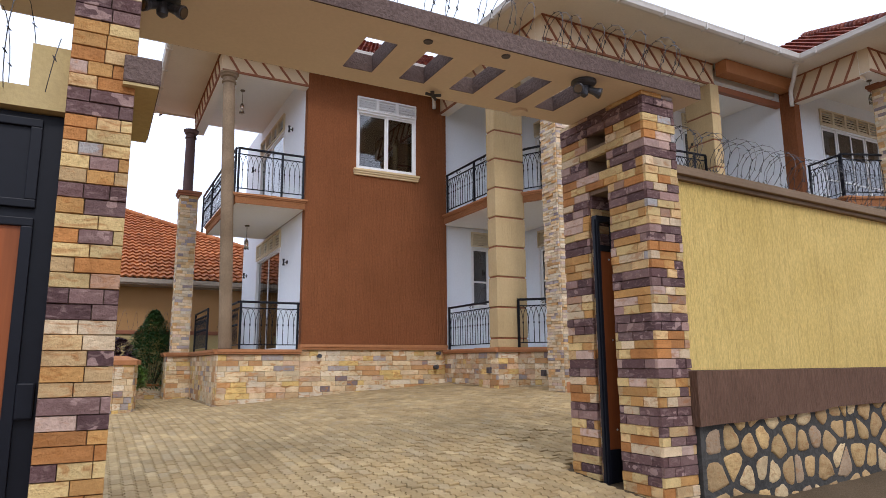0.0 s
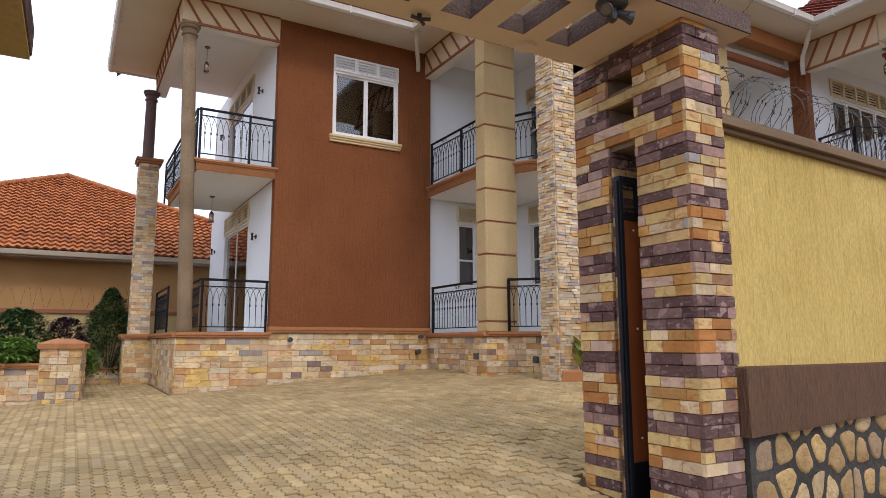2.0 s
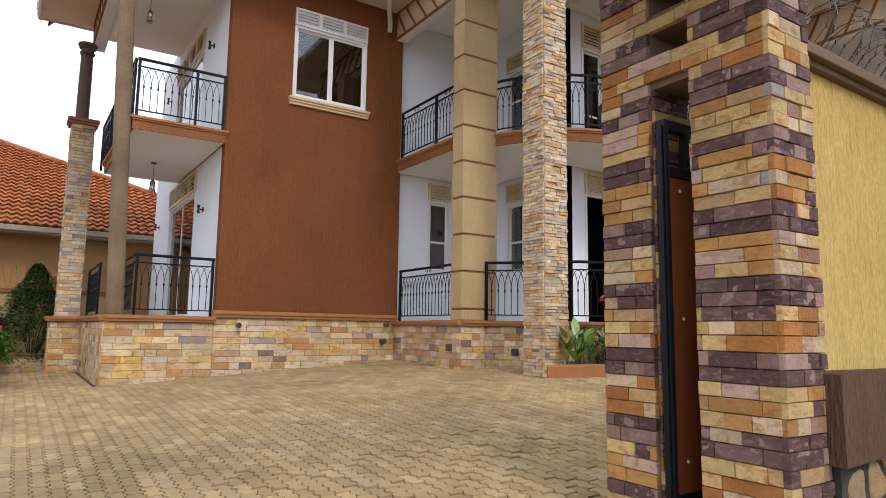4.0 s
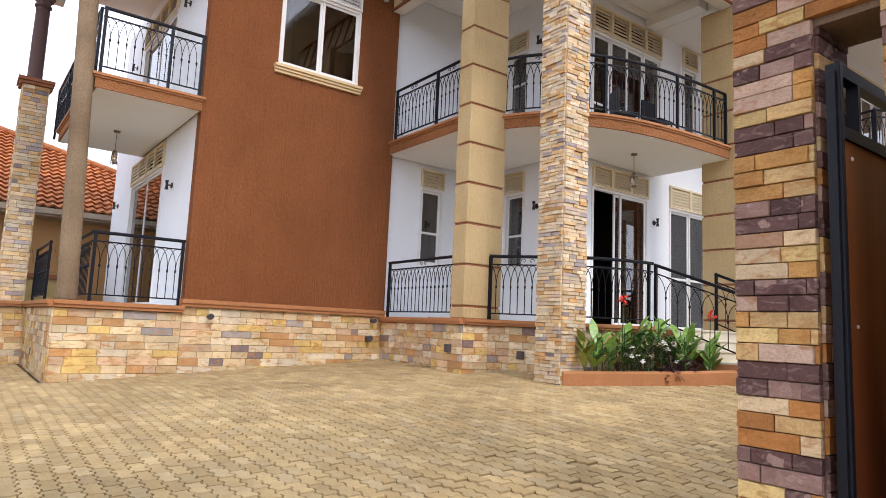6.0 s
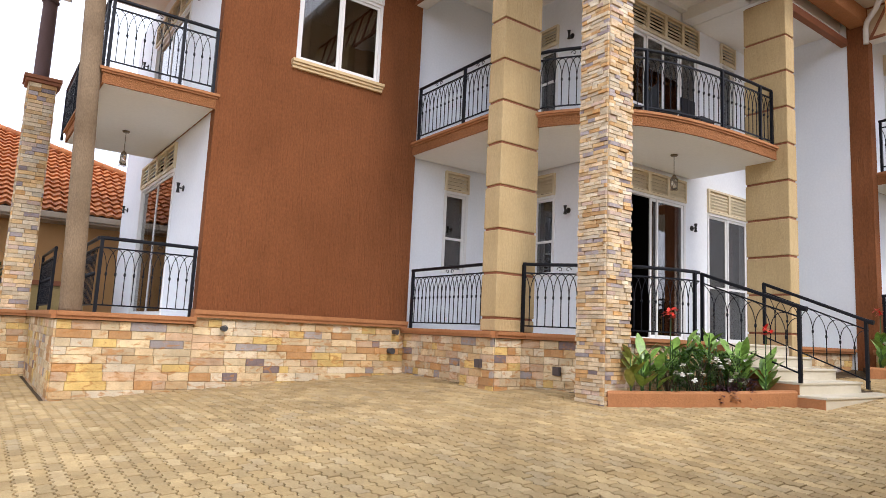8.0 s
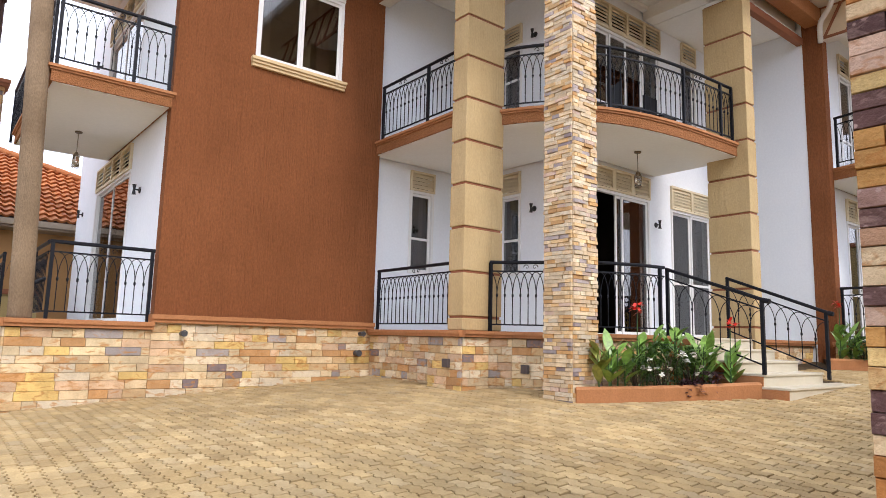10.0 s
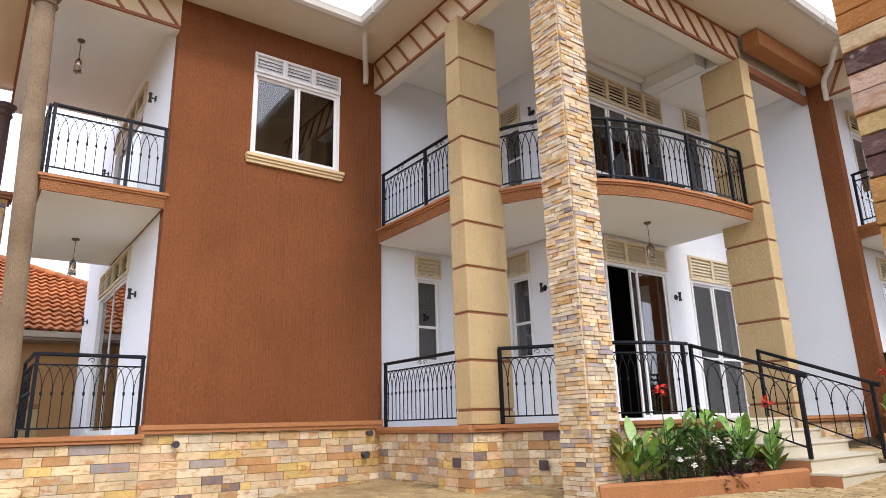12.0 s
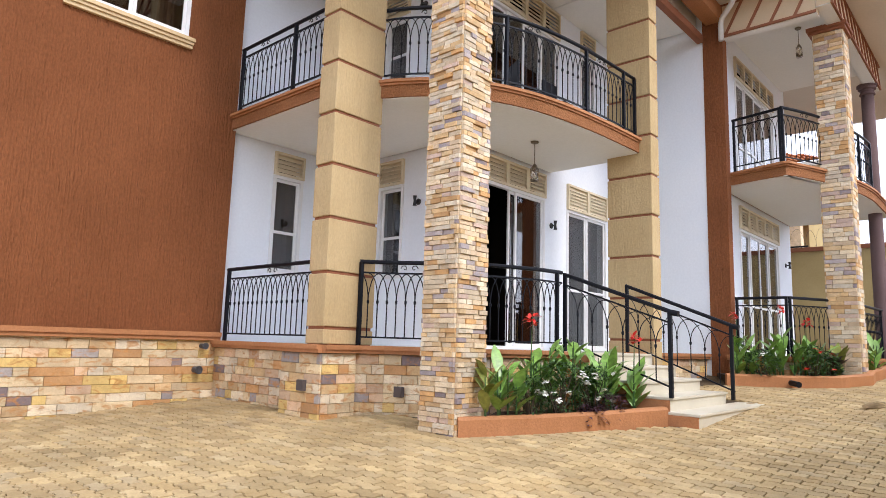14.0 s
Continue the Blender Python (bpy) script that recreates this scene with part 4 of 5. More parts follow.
roof = structure("roof", Mesh().box(7.8, 9.0, 18.0, 18.4, 8.8, 9.2), DARKEDGE, "orange clay tile hipped roof of the house", "roof")
Z, PT = 8.86, 0.62
tiled_slope(roof, (3.3, 14.1), (8.9, 14.1), [(3.3, 14.1), (8.9, 14.1), (13.4, 18.6), (7.8, 18.6)], Z, PT, clay=ROOFD)
tiled_slope(roof, (3.3, 20.3), (3.3, 14.1), [(3.3, 14.1), (6.4, 17.2), (3.3, 20.3)], Z, PT, clay=ROOFD)
tiled_slope(roof, (8.9, 14.1), (8.95, 9.6), [(8.95, 9.6), (13.4, 14.3), (13.4, 18.6), (8.9, 14.1)], Z, PT, clay=ROOFD)
tiled_slope(roof, (8.95, 9.6), (16.3, 9.6), [(8.95, 9.6), (16.3, 9.6), (20.8, 14.3), (13.4, 14.3)], Z, PT, clay=ROOFD)
tiled_slope(roof, (16.3, 9.6), (16.3, 7.6), [(16.3, 7.6), (20.8, 12.1), (20.8, 14.3), (16.3, 9.6)], Z, PT, clay=ROOFD)
tiled_slope(roof, (16.3, 7.6), (26, 7.6), [(16.3, 7.6), (26, 7.6), (26, 12.1), (20.8, 12.1)], Z, PT, clay=ROOFD)
for p in ((3.3, 14.1), (8.95, 9.6), (16.3, 7.6)):
    ridge(roof, (p[0], p[1], Z + 0.05), (p[0] + 4.5, p[1] + 4.5, Z + 0.05 + 4.5 * PT), ROOFD)


# ---------------------------------------------------------------- railings
LO, UP = DECK + 0.01, S1
railing([(4.62, 15.0), (6.11, 15.0)], UP, posts=(0.03, 0.98, 1.46), label="black wrought railing with pointed arches on the west balcony", group="balcony railings", scroll=(0.7,))
railing([(4.58, 19.8), (4.60, 15.05)], UP, posts=(0.03, 1.6, 3.2, 4.7), label="black wrought railing along the west balcony", group="balcony railings")
railing([(4.80, 14.98), (6.08, 14.98)], LO, posts=(0.03, 1.25), label="black wrought railing with pointed arches on the terrace", group="terrace railings", scroll=(0.7,))
railing([(4.80, 16.3), (4.80, 15.05)], LO, posts=(0.03,), label="black wrought side railing on the terrace", group="terrace railings")
railing([(4.5, 19.4), (4.5, 17.2)], LO, posts=(0.03, 2.17), label="black wrought railing along the terrace", group="terrace railings")
railing([(9.74, 14.9), (9.74, 12.62)], UP, posts=(0.03, 1.35), label="black wrought railing with scrolls on the porch balcony", group="balcony railings", scroll=(0.6, 1.75))
railing([(9.70, 14.78), (9.70, 12.75)], LO, posts=(0.03,), label="black wrought railing with pointed arches on the porch", group="porch railings", scroll=(1.1,))
PR = [(10.24, 12.42)] + [(x + 0.06, y + 0.06) for x, y in PORCH[1:-1]] + [(14.28, 10.76)]
railing(PR, UP, posts=(0.05, 1.75, 3.3, 4.35, 5.0), label="black curved wrought railing with scrolls on the porch balcony", group="balcony railings", scroll=(0.7, 2.2, 3.7))
PL = [(9.98, 12.26), (10.24, 12.03), (10.6, 11.52), (11.05, 11.07), (11.65, 10.82), (12.1, 10.76)]
railing(PL, LO, posts=(0.02, 2.62), label="black curved wrought railing on the porch plinth", group="porch railings", scroll=(0.6,))
railing([(17.22, 10.2), (17.03, 9.3)], UP, posts=(0.03, 0.88), label="black wrought railing at the side of the wing balcony", group="balcony railings", scroll=(0.45,))
railing([(x, y + 0.05) for x, y in WING[2:]], UP, posts=(0.03, 1.2, 2.6, 4.2), label="black curved wrought railing on the wing balcony", group="balcony railings", scroll=(0.6,))
railing([(17.05, 10.2), (17.08, 9.35)], LO, posts=(0.03, 0.83), label="black wrought railing at the side of the wing terrace", group="terrace railings", scroll=(0.45,))
railing([(17.1, 9.34), (17.9, 8.92), (19.5, 8.65), (21.2, 8.58)], LO, posts=(0.03, 4.1), label="black wrought railing on the wing terrace", group="terrace railings")


# ---------------------------------------------------------------- porch steps with handrails
st = thing("porch_steps", (13.0, 9.8, 1.3), "cream tiled porch steps with brown sides", "steps")
RISE = (DECK - 1.36) / 5
for k in range(5):
    x0, x1 = (12.07, 14.45) if k == 0 else (12.12, 13.92)
    y0 = 9.03 + 0.335 * k
    z1 = 1.36 + RISE * (k + 1)
    part("tread", Mesh().box(x0, x1, y0, 10.72, z1 - RISE + (0.0 if k else -0.3), z1 - 0.03), MARBLE, st, "cream tiled step")
    part("nosing", Mesh().box(x0 - 0.015, x1 + 0.015, y0 - 0.02, 10.72 if k == 4 else y0 + 0.345, z1 - 0.03, z1, 0.006), MARBLE, st, "cream tile nosing")
    part("side_trim", Mesh().box(x0 - 0.02, x0 - 0.001, y0, 10.70, z1 - RISE, z1 - 0.032), TERRA, st, "terracotta painted stringer")


def stair_rail(x, y0, y1, z0, z1, label):
    sl = (z1 - z0) / (y1 - y0)
    th = railing([(x, y0), (x, y1)], z0, height=0.95, step=0.2, posts=(0.03, y1 - y0 - 0.02), label=label, group="stair handrails", zf=lambda s: s * sl)
    part("knob", Mesh().tube([(x, y0 + 0.02, z0 + 0.95), (x, y0 - 0.07, z0 + 0.93)], 0.035, 8), METAL, th)
    return th


stair_rail(12.12, 9.32, 10.74, 1.67, 2.17, "black wrought stair handrail with pointed arches")
stair_rail(13.86, 9.22, 10.74, 1.58, 2.17, "black wrought stair handrail with pointed arches")


# ---------------------------------------------------------------- planters
def planter(name, pts, h, soil, label):
    me = Mesh()
    for a, b in zip(pts, pts[1:]):
        a, b = Vector(a), Vector(b)
        d = (b - a).normalized()
        n = Vector((d.y, -d.x))
        q = [a, b, b - n * 0.10, a - n * 0.10]
        t = [a - n * 0.03, b - n * 0.03, b - n * 0.10, a - n * 0.10]
        zb = [ground_z(p.x, p.y) - 0.05 for p in q]
        zt = [ground_z(p.x, p.y) + h for p in (a, b, b, a)]
        v = [(p.x, p.y, z) for p, z in zip(q, zb)] + [(p.x, p.y, z - 0.03) for p, z in zip(q, zt)] + [(p.x, p.y, z) for p, z in zip(t, zt)]
        me.add(v, [(0, 1, 5, 4), (1, 2, 6, 5), (2, 3, 7, 6), (3, 0, 4, 7), (4, 5, 9, 8), (5, 6, 10, 9), (6, 7, 11, 10), (7, 4, 8, 11), (8, 9, 10, 11)])
    th = structure(name, me, TERRA, label, "planter")
    part("soil", Mesh().prism(soil, 0.8, ground_z(*soil[0]) + h - 0.05), SOIL, th, "dark planting soil")
    return th


planter("planter_porch", [(9.86, 10.55), (10.5, 10.12), (11.3, 9.68), (12.06, 9.36)], 0.2, [(9.95, 10.56), (10.5, 10.2), (11.3, 9.78), (12.05, 9.5), (12.05, 10.7), (11.0, 10.95), (10.3, 10.6)], "low terracotta painted planter kerb by the porch steps")
planter("planter_wing", [(15.75, 9.95), (16.3, 9.15), (17.0, 8.6), (17.9, 8.3), (18.5, 8.35), (20.5, 8.2)], 0.2, [(15.9, 10.0), (16.4, 9.25), (17.05, 8.7), (17.9, 8.42), (20.5, 8.3), (20.5, 8.6), (17.0, 9.3), (16.9, 10.5)], "low terracotta painted planter kerb by the wing")


# ---------------------------------------------------------------- gate
PURP = lambda k: PURPLE if k % 5 in (1, 2) else OCHRE
PURL = lambda k: PURPLE if k % 7 in (1, 2) else OCHRE
gate_r = structure("pillar_right", Mesh().box(6.55, 6.91, 5.12, 5.60, 0.3, 4.36).box(6.55, 6.91, 5.90, 6.305, 0.3, 4.36).box(6.55, 6.91, 5.60, 5.90, 3.52, 3.72).box(6.55, 6.91, 5.60, 5.90, 3.90, 4.02).box(6.55, 6.91, 5.60, 5.90, 4.18, 4.36), PALEM, "gate pillar of ochre and purple stone bands with a gate slot", "pillar")
rg = random.Random(31)
hol = [(6.305 - 5.90, 6.305 - 5.60, 0, 3.52), (6.305 - 5.90, 6.305 - 5.60, 3.72, 3.90), (6.305 - 5.90, 6.305 - 5.60, 4.02, 4.18)]
clad(gate_r, (6.55, 6.305), (6.55, 5.12), 0.37, 4.36, 0.083, (0.12, 0.36), 0.03, PURP, rng=rg, holes=hol)
clad(gate_r, (6.522, 5.12), (6.935, 5.12), 0.37, 4.36, 0.083, (0.1, 0.26), 0.03, PURP, rng=rg)
clad(gate_r, (6.55, 5.90), (6.9, 5.90), 0.37, 3.52, 0.083, (0.15, 0.3), 0.02, PURP, single=lambda z: False, rng=rg)
gate_l = structure("pillar_left", Mesh().box(1.94, 2.245, 5.12, 5.48, 0.0, 4.36), PALEM, "gate pillar of ochre and purple stone bands", "pillar")
clad(gate_l, (1.912, 5.12), (2.272, 5.12), 0.2, 4.36, 0.088, (0.12, 0.32), 0.03, PURL, rng=rg)
clad(gate_l, (2.245, 5.12), (2.245, 5.48), 0.2, 4.36, 0.088, (0.12, 0.36), 0.022, PURL, single=lambda z: False, rng=rg)
clad(gate_l, (1.94, 5.48), (1.94, 5.12), 0.2, 4.36, 0.088, (0.12, 0.36), 0.022, PURL, single=lambda z: False, rng=rg)

# canopy with five slots
slots = [(3.87, 4.14), (4.40, 4.65), (4.91, 5.17), (5.41, 5.67), (5.88, 6.12)]
cz0, cz1 = 4.365, 4.52
xs = sorted({1.4, 7.24, *[s for q in slots for s in q]})
cm = Mesh()
for a, b in zip(xs, xs[1:]):
    if (a, b) in slots:
        cm.box(a, b, 5.01, 5.33, cz0, cz1).box(a, b, 5.90, 6.155, cz0, cz1)
    else:
        cm.box(a, b, 5.01, 6.155, cz0, cz1)
can = structure("canopy", cm, DARKEDGE, "flat gate canopy slab with five open slots and rough brown edges", "canopy")
sm = Mesh()
for a, b in zip(xs, xs[1:]):
    for y0, y1 in ((5.02, 5.33), (5.90, 6.145)) if (a, b) in slots else ((5.02, 6.145),):
        sm.add([(a, y0, cz0 - 0.004), (a, y1, cz0 - 0.004), (b, y1, cz0 - 0.004), (b, y0, cz0 - 0.004)], [(0, 1, 2, 3)])
part("soffit", sm, SOFFIT, can, "smooth beige painted underside")

# sliding gate leaf in the slot
gt = thing("sliding_gate", (6.7, 5.7, 0.6), "black steel sliding gate with brown sheet panels in its slot", "gate")
fr = Mesh()
fr.box(6.505, 6.545, 5.770, 5.835, 0.62, 3.29, 0.006)
fr.box(9.0, 9.08, 5.770, 5.835, 0.62, 3.29, 0.006)
fr.box(6.545, 9.0, 5.775, 5.830, 3.23, 3.29).box(6.545, 9.0, 5.775, 5.830, 0.62, 1.02).box(6.545, 9.0, 5.775, 5.830, 2.93, 2.99).box(6.72, 6.75, 5.775, 5.830, 2.99, 3.23)
part("gate_frame", fr, METAL, gt, "black steel frame")
part("panel", Mesh().box(6.545, 9.0, 5.790, 5.815, 1.02, 2.93), GATEPANEL, gt, "brown painted steel sheet")
part("edge_strip", Mesh().box(6.49, 6.504, 5.785, 5.820, 0.64, 3.25, 0.004), METAL, gt, "black toothed edge strip")
for zz in (1.2, 2.05, 2.85):
    part("rivet", Mesh().tube([(6.66, 5.792, zz), (6.66, 5.784, zz)], 0.01, 8), FRAME, gt, "pale rivet")

# yellow boundary wall right of the gate
GWX = 26.0
top_drop = lambda x: -0.026 * (x - 6.92)
yw = Mesh()
yw.add([(x, y, z + (top_drop(x) if z > 3 else 0)) for z in (1.55, 3.58) for y in (5.22, 5.42) for x in (6.95, GWX)], [(0, 2, 3, 1), (4, 5, 7, 6), (0, 1, 5, 4), (2, 6, 7, 3), (0, 4, 6, 2), (1, 3, 7, 5)])
wy = structure("wall_yellow", yw, YELLOW, "yellow scratched-render boundary wall", "wall")
cp = Mesh()
for y0, y1, z0, z1 in ((5.17, 5.47, 3.58, 3.62), (5.12, 5.52, 3.62, 3.68), (5.15, 5.49, 3.68, 3.72)):
    cp.box(6.93, GWX, y0, y1, z0, z1, 0.008)
cp.v = [(x, y, z + top_drop(x)) for x, y, z in cp.v]
part("coping", cp, COPE, wy, "brown moulded coping")
bd = Mesh()
bxs = [6.90 + 0.16 * k for k in range(13)] + [11.0, 15.0, GWX]
brn = random.Random(12)
low = [1.275 + 0.04 * min(2.6, x - 6.9) + (0.03 if x > 8.75 else 0) + brn.uniform(-0.007, 0.007) for x in bxs]
m_ = len(bxs)
bd.add([(x, 5.0, z) for x, z in zip(bxs, low)] + [(x, 5.006, 1.755) for x in bxs] + [(x, 5.4, 1.765) for x in bxs] + [(x, 5.4, z) for x, z in zip(bxs, low)],
       [(r_ * m_ + i, r_ * m_ + i + 1, (r_ + 1) % 4 * m_ + i + 1, (r_ + 1) % 4 * m_ + i) for r_ in range(4) for i in range(m_ - 1)] + [(0, m_, 2 * m_, 3 * m_), (4 * m_ - 1, 3 * m_ - 1, 2 * m_ - 1, m_ - 1)])
structure("wall_band", bd, BAND, "dark brown rendered band on the boundary wall", "wall")

# rubble footing
rb = structure("wall_footing", Mesh().box(6.95, GWX, 5.06, 5.39, -0.6, 1.46), CEMENT, "rubble stone footing with dark raised pointing", "wall")
rr = random.Random(5)
cells = [(7.08 + 0.2 * i + rr.uniform(-0.08, 0.08) + 0.1 * (j % 2), -0.25 + 0.27 * j + rr.uniform(-0.09, 0.09)) for j in range(8) for i in range(32)]


def cell_polygon(c, others, x0, x1, z0, z1):
    """The part of a rectangle that is nearer to c than to the others."""
    poly = [(x0, z0), (x1, z0), (x1, z1), (x0, z1)]
    for o in others:
        mx, mz, nx, nz = (c[0] + o[0]) / 2, (c[1] + o[1]) / 2, o[0] - c[0], o[1] - c[1]
        out = []
        for p, q in zip(poly, poly[1:] + poly[:1]):
            dp, dq = (p[0] - mx) * nx + (p[1] - mz) * nz, (q[0] - mx) * nx + (q[1] - mz) * nz
            if dp <= 0:
                out.append(p)
            if dp * dq < 0:
                t = dp / (dp - dq)
                out.append((p[0] + (q[0] - p[0]) * t, p[1] + (q[1] - p[1]) * t))
        poly = out
        if len(poly) < 3:
            return []
    return poly


for c in cells:
    po = cell_polygon(c, [o for o in cells if o is not c and abs(o[0] - c[0]) < 0.6 and abs(o[1] - c[1]) < 0.6], max(6.96, c[0] - 0.3), c[0] + 0.3, c[1] - 0.3, min(1.46, c[1] + 0.3))
    if len(po) < 3 or c[1] > 1.5:
        continue
    cx, cz = sum(p[0] for p in po) / len(po), sum(p[1] for p in po) / len(po)
    # round the corners off
    rnd = []
    for p, q in zip(po, po[1:] + po[:1]):
        rnd += [(p[0] * 0.82 + q[0] * 0.18, p[1] * 0.82 + q[1] * 0.18), (p[0] * 0.5 + q[0] * 0.5 + rr.uniform(-0.012, 0.012), p[1] * 0.5 + q[1] * 0.5 + rr.uniform(-0.012, 0.012)), (p[0] * 0.18 + q[0] * 0.82, p[1] * 0.18 + q[1] * 0.82)]
    n = len(rnd)
    sc = rr.uniform(0.66, 0.86)
    dep = rr.uniform(0.008, 0.02)
    v = [(cx + (p[0] - cx) * sc * k, 5.062 - dy, cz + (p[1] - cz) * sc * k) for k, dy in ((1, 0), (0.94, dep * 0.6), (0.75, dep)) for p in rnd]
    f = [(r_ * n + i, r_ * n + (i + 1) % n, (r_ + 1) * n + (i + 1) % n, (r_ + 1) * n + i) for r_ in range(2) for i in range(n)]
    f.append(tuple(2 * n + i for i in range(n)))
    part("stone", Mesh().add(v, f), RUBBLE, rb, smooth=True)

# left of the gate: small door, lintel, inner canopy
ld = structure("door_3", Mesh().box(0.45, 1.92, 5.28, 5.36, 0.3, 3.33), METAL, "black steel pedestrian gate door with brown panels", "door")
for z0, z1, mat, what in ((0.6, 2.64, GATEPANEL, "brown painted steel sheet"), (2.80, 3.24, METAL, "black steel upper panel")):
    pn = part("panel", Mesh().box(0.72, 1.74, 5.268, 5.279, z0, z1), mat, ld, what)
    be = Mesh()
    be.box(0.66, 1.80, 5.245, 5.279, z1, z1 + 0.05, 0.006).box(0.66, 1.80, 5.245, 5.279, z0 - 0.05, z0, 0.006)
    be.box(0.66, 0.72, 5.245, 5.279, z0, z1, 0.006).box(1.74, 1.80, 5.245, 5.279, z0, z1, 0.006)
    part("bead", be, METAL, pn, "black steel bead")
part("latch", Mesh().box(1.80, 1.89, 5.23, 5.279, 1.55, 1.75, 0.01), METAL, ld, "black steel latch")
ll = Mesh().box(-3, 1.93, 5.2, 5.42, 3.34, 3.47).box(1.71, 1.93, 5.2, 5.42, 3.47, 3.74)
structure("wall_lintel", ll, WALLTAN, "stained yellow render lintel over the small gate", "wall")
structure("wall_left", Mesh().box(-12, 0.45, 5.2, 5.42, -0.5, 3.34), YELLOW, "yellow rendered boundary wall", "wall")
ic = structure("canopy_small", Mesh().box(2.2, 2.41, 5.03, 6.16, 3.54, 3.71, 0.012), DARKEDGE, "small rough brown canopy slab beside the gate pillar", "canopy")
part("soffit", Mesh().box(2.2, 2.40, 5.04, 6.15, 3.52, 3.539), WALLTAN, ic, "stained beige soffit")


# ---------------------------------------------------------------- neighbours
nw = structure("wall_boundary", Mesh().box(-14, 5.4, 20.6, 20.8, 0.2, 2.66), WALLTAN, "tan boundary wall with brown coping behind the garden", "wall")
part("coping", Mesh().box(-14, 5.4, 20.54, 20.86, 2.66, 2.76, 0.01), STRIP, nw, "red-brown coping")
nh = thing("neighbour_house", (2.5, 26, 0.9), "tan bungalow with an orange clay tile hipped roof", "house")
part("wall", Mesh().box(-4, 9.5, 22.9, 31, 0.5, 4.35), HOUSE, nh, "orange tan painted wall")
part("eave_board", Mesh().box(-5, 10.5, 22.2, 32, 4.2, 4.34), OLDGUT, nh, "weathered eaves board")
part("gutter", Mesh().box(-5, 10.5, 22.08, 22.2, 4.24, 4.38, 0.02), OLDGUT, nh, "weathered grey-brown gutter")
NP = 0.55
tiled_slope(nh, (-5, 22.1), (10.5, 22.1), [(-5, 22.1), (10.5, 22.1), (2.4, 28.3), (2.1, 28.3)], 4.4, NP, singles=lambda u, r: 5.0 < u < 9.0 and r < 9)
ridge(nh, (2.25, 28.3, 4.45 + 6.2 * NP), (10.5, 22.1, 4.45))
ridge(nh, (2.25, 28.3, 4.45 + 6.2 * NP), (-5, 22.1, 4.45))

ew = structure("wall_east", Mesh().box(26, 26.2, 5.4, 30, 0.5, 5.15), WALLTAN, "tan boundary wall with brown coping beyond the wing", "wall")
part("coping", Mesh().box(25.92, 26.28, 5.4, 30, 5.15, 5.27), STRIP, ew, "red-brown coping")
fh = thing("far_house", (32, 18, 1), "cream two-storey house with stone columns beyond the boundary wall", "house")
part("wall", Mesh().box(32, 40, 12.2, 26, 1, 8.4), WALLTAN, fh, "cream painted wall")
for z0 in (4.55, 7.0):
    slab_ = part("balcony_slab", Mesh().box(29.2, 32, 11.6, 24, z0, z0 + 0.32, 0.02), TERRA, fh, "terracotta painted balcony slab")
    part("handrail", Mesh().box(29.24, 29.29, 11.65, 24, z0 + 1.22, z0 + 1.27), METAL, slab_)
    ba = Mesh()
    for k in range(82):
        ba.box(29.255, 29.275, 11.7 + k * 0.15, 11.72 + k * 0.15, z0 + 0.32, z0 + 1.22)
    tagged(part("balusters", ba, METAL, slab_), kind="stuff")
for y in (11.9, 15.4, 18.9):
    part("column", Mesh().box(29.4, 29.8, y, y + 0.4, 1, 8.4), PALE, fh, "pale stone column")
for y in (13.2, 16.6, 20.0):
    for z0 in (2.4, 5.4):
        wn_ = part("window", Mesh().box(31.93, 31.995, y, y + 1.5, z0, z0 + 1.4, 0.01), FRAME, fh, "white framed window")
        # solid pane in the room's near-black, painting in the darkness behind it
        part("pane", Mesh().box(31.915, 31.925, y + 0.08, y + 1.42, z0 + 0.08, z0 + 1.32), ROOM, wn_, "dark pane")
tiled_slope(fh, (28.6, 27), (28.6, 10.8), [(28.6, 27), (33.6, 22), (33.6, 15.8), (28.6, 10.8)], 8.6, 0.5)
part("eave_board", Mesh().box(28.6, 32, 10.8, 27, 8.4, 8.55), EAVE, fh, "off-white eaves board")
structure("wall_south", Mesh().box(GWX, GWX + 6, 5.2, 5.4, 0, 3.6), YELLOW, "yellow rendered boundary wall", "wall")


# ---------------------------------------------------------------- left garden
pp = plinth("planter_garden", [(-6, 16.9), (0.6, 16.6), (2.3, 15.95)], 1.50, "tan stone-clad garden planter wall", seed=41, single=lambda z: True, core=0.25, capz=(1.50, 1.58))
gp = thing("garden_pier", (2.63, 15.85, 0.8), "tan stone-clad hexagonal planter pier with terracotta cap", "pier")
hexa = [(2.63 + 0.36 * math.cos(math.pi / 3 * k + 0.3), 15.9 + 0.36 * math.sin(math.pi / 3 * k + 0.3)) for k in range(6)]
part("core", Mesh().prism(hexa, 0.5, 1.85), MORTAR, gp)
rp = random.Random(8)
for a, b in zip(hexa, hexa[1:] + hexa[:1]):
    clad(gp, a, b, 0.62, 1.84, 0.115, (0.12, 0.3), 0.025, ALLSTONE, rng=rp)
cpm = Mesh()
o1, o2 = offset(hexa, 0.07), [(2.63 + (x - 2.63) * 0.45, 15.9 + (y - 15.9) * 0.45) for x, y in hexa]
cpm.prism(o1, 1.84, 1.93)
cpm.add([(x, y, 1.93) for x, y in o1] + [(x, y, 2.02) for x, y in o2], [(i, (i + 1) % 6, 6 + (i + 1) % 6, 6 + i) for i in range(6)] + [(6, 7, 8, 9, 10, 11)])
part("cap", cpm, TERRA, gp, "terracotta painted cap")
plinth("kerb_garden", [(0.5, 20.0), (4.0, 20.0)], 1.28, "low stone-clad bed edging before the boundary wall", seed=43, single=lambda z: True, capz=(1.28, 1.34))
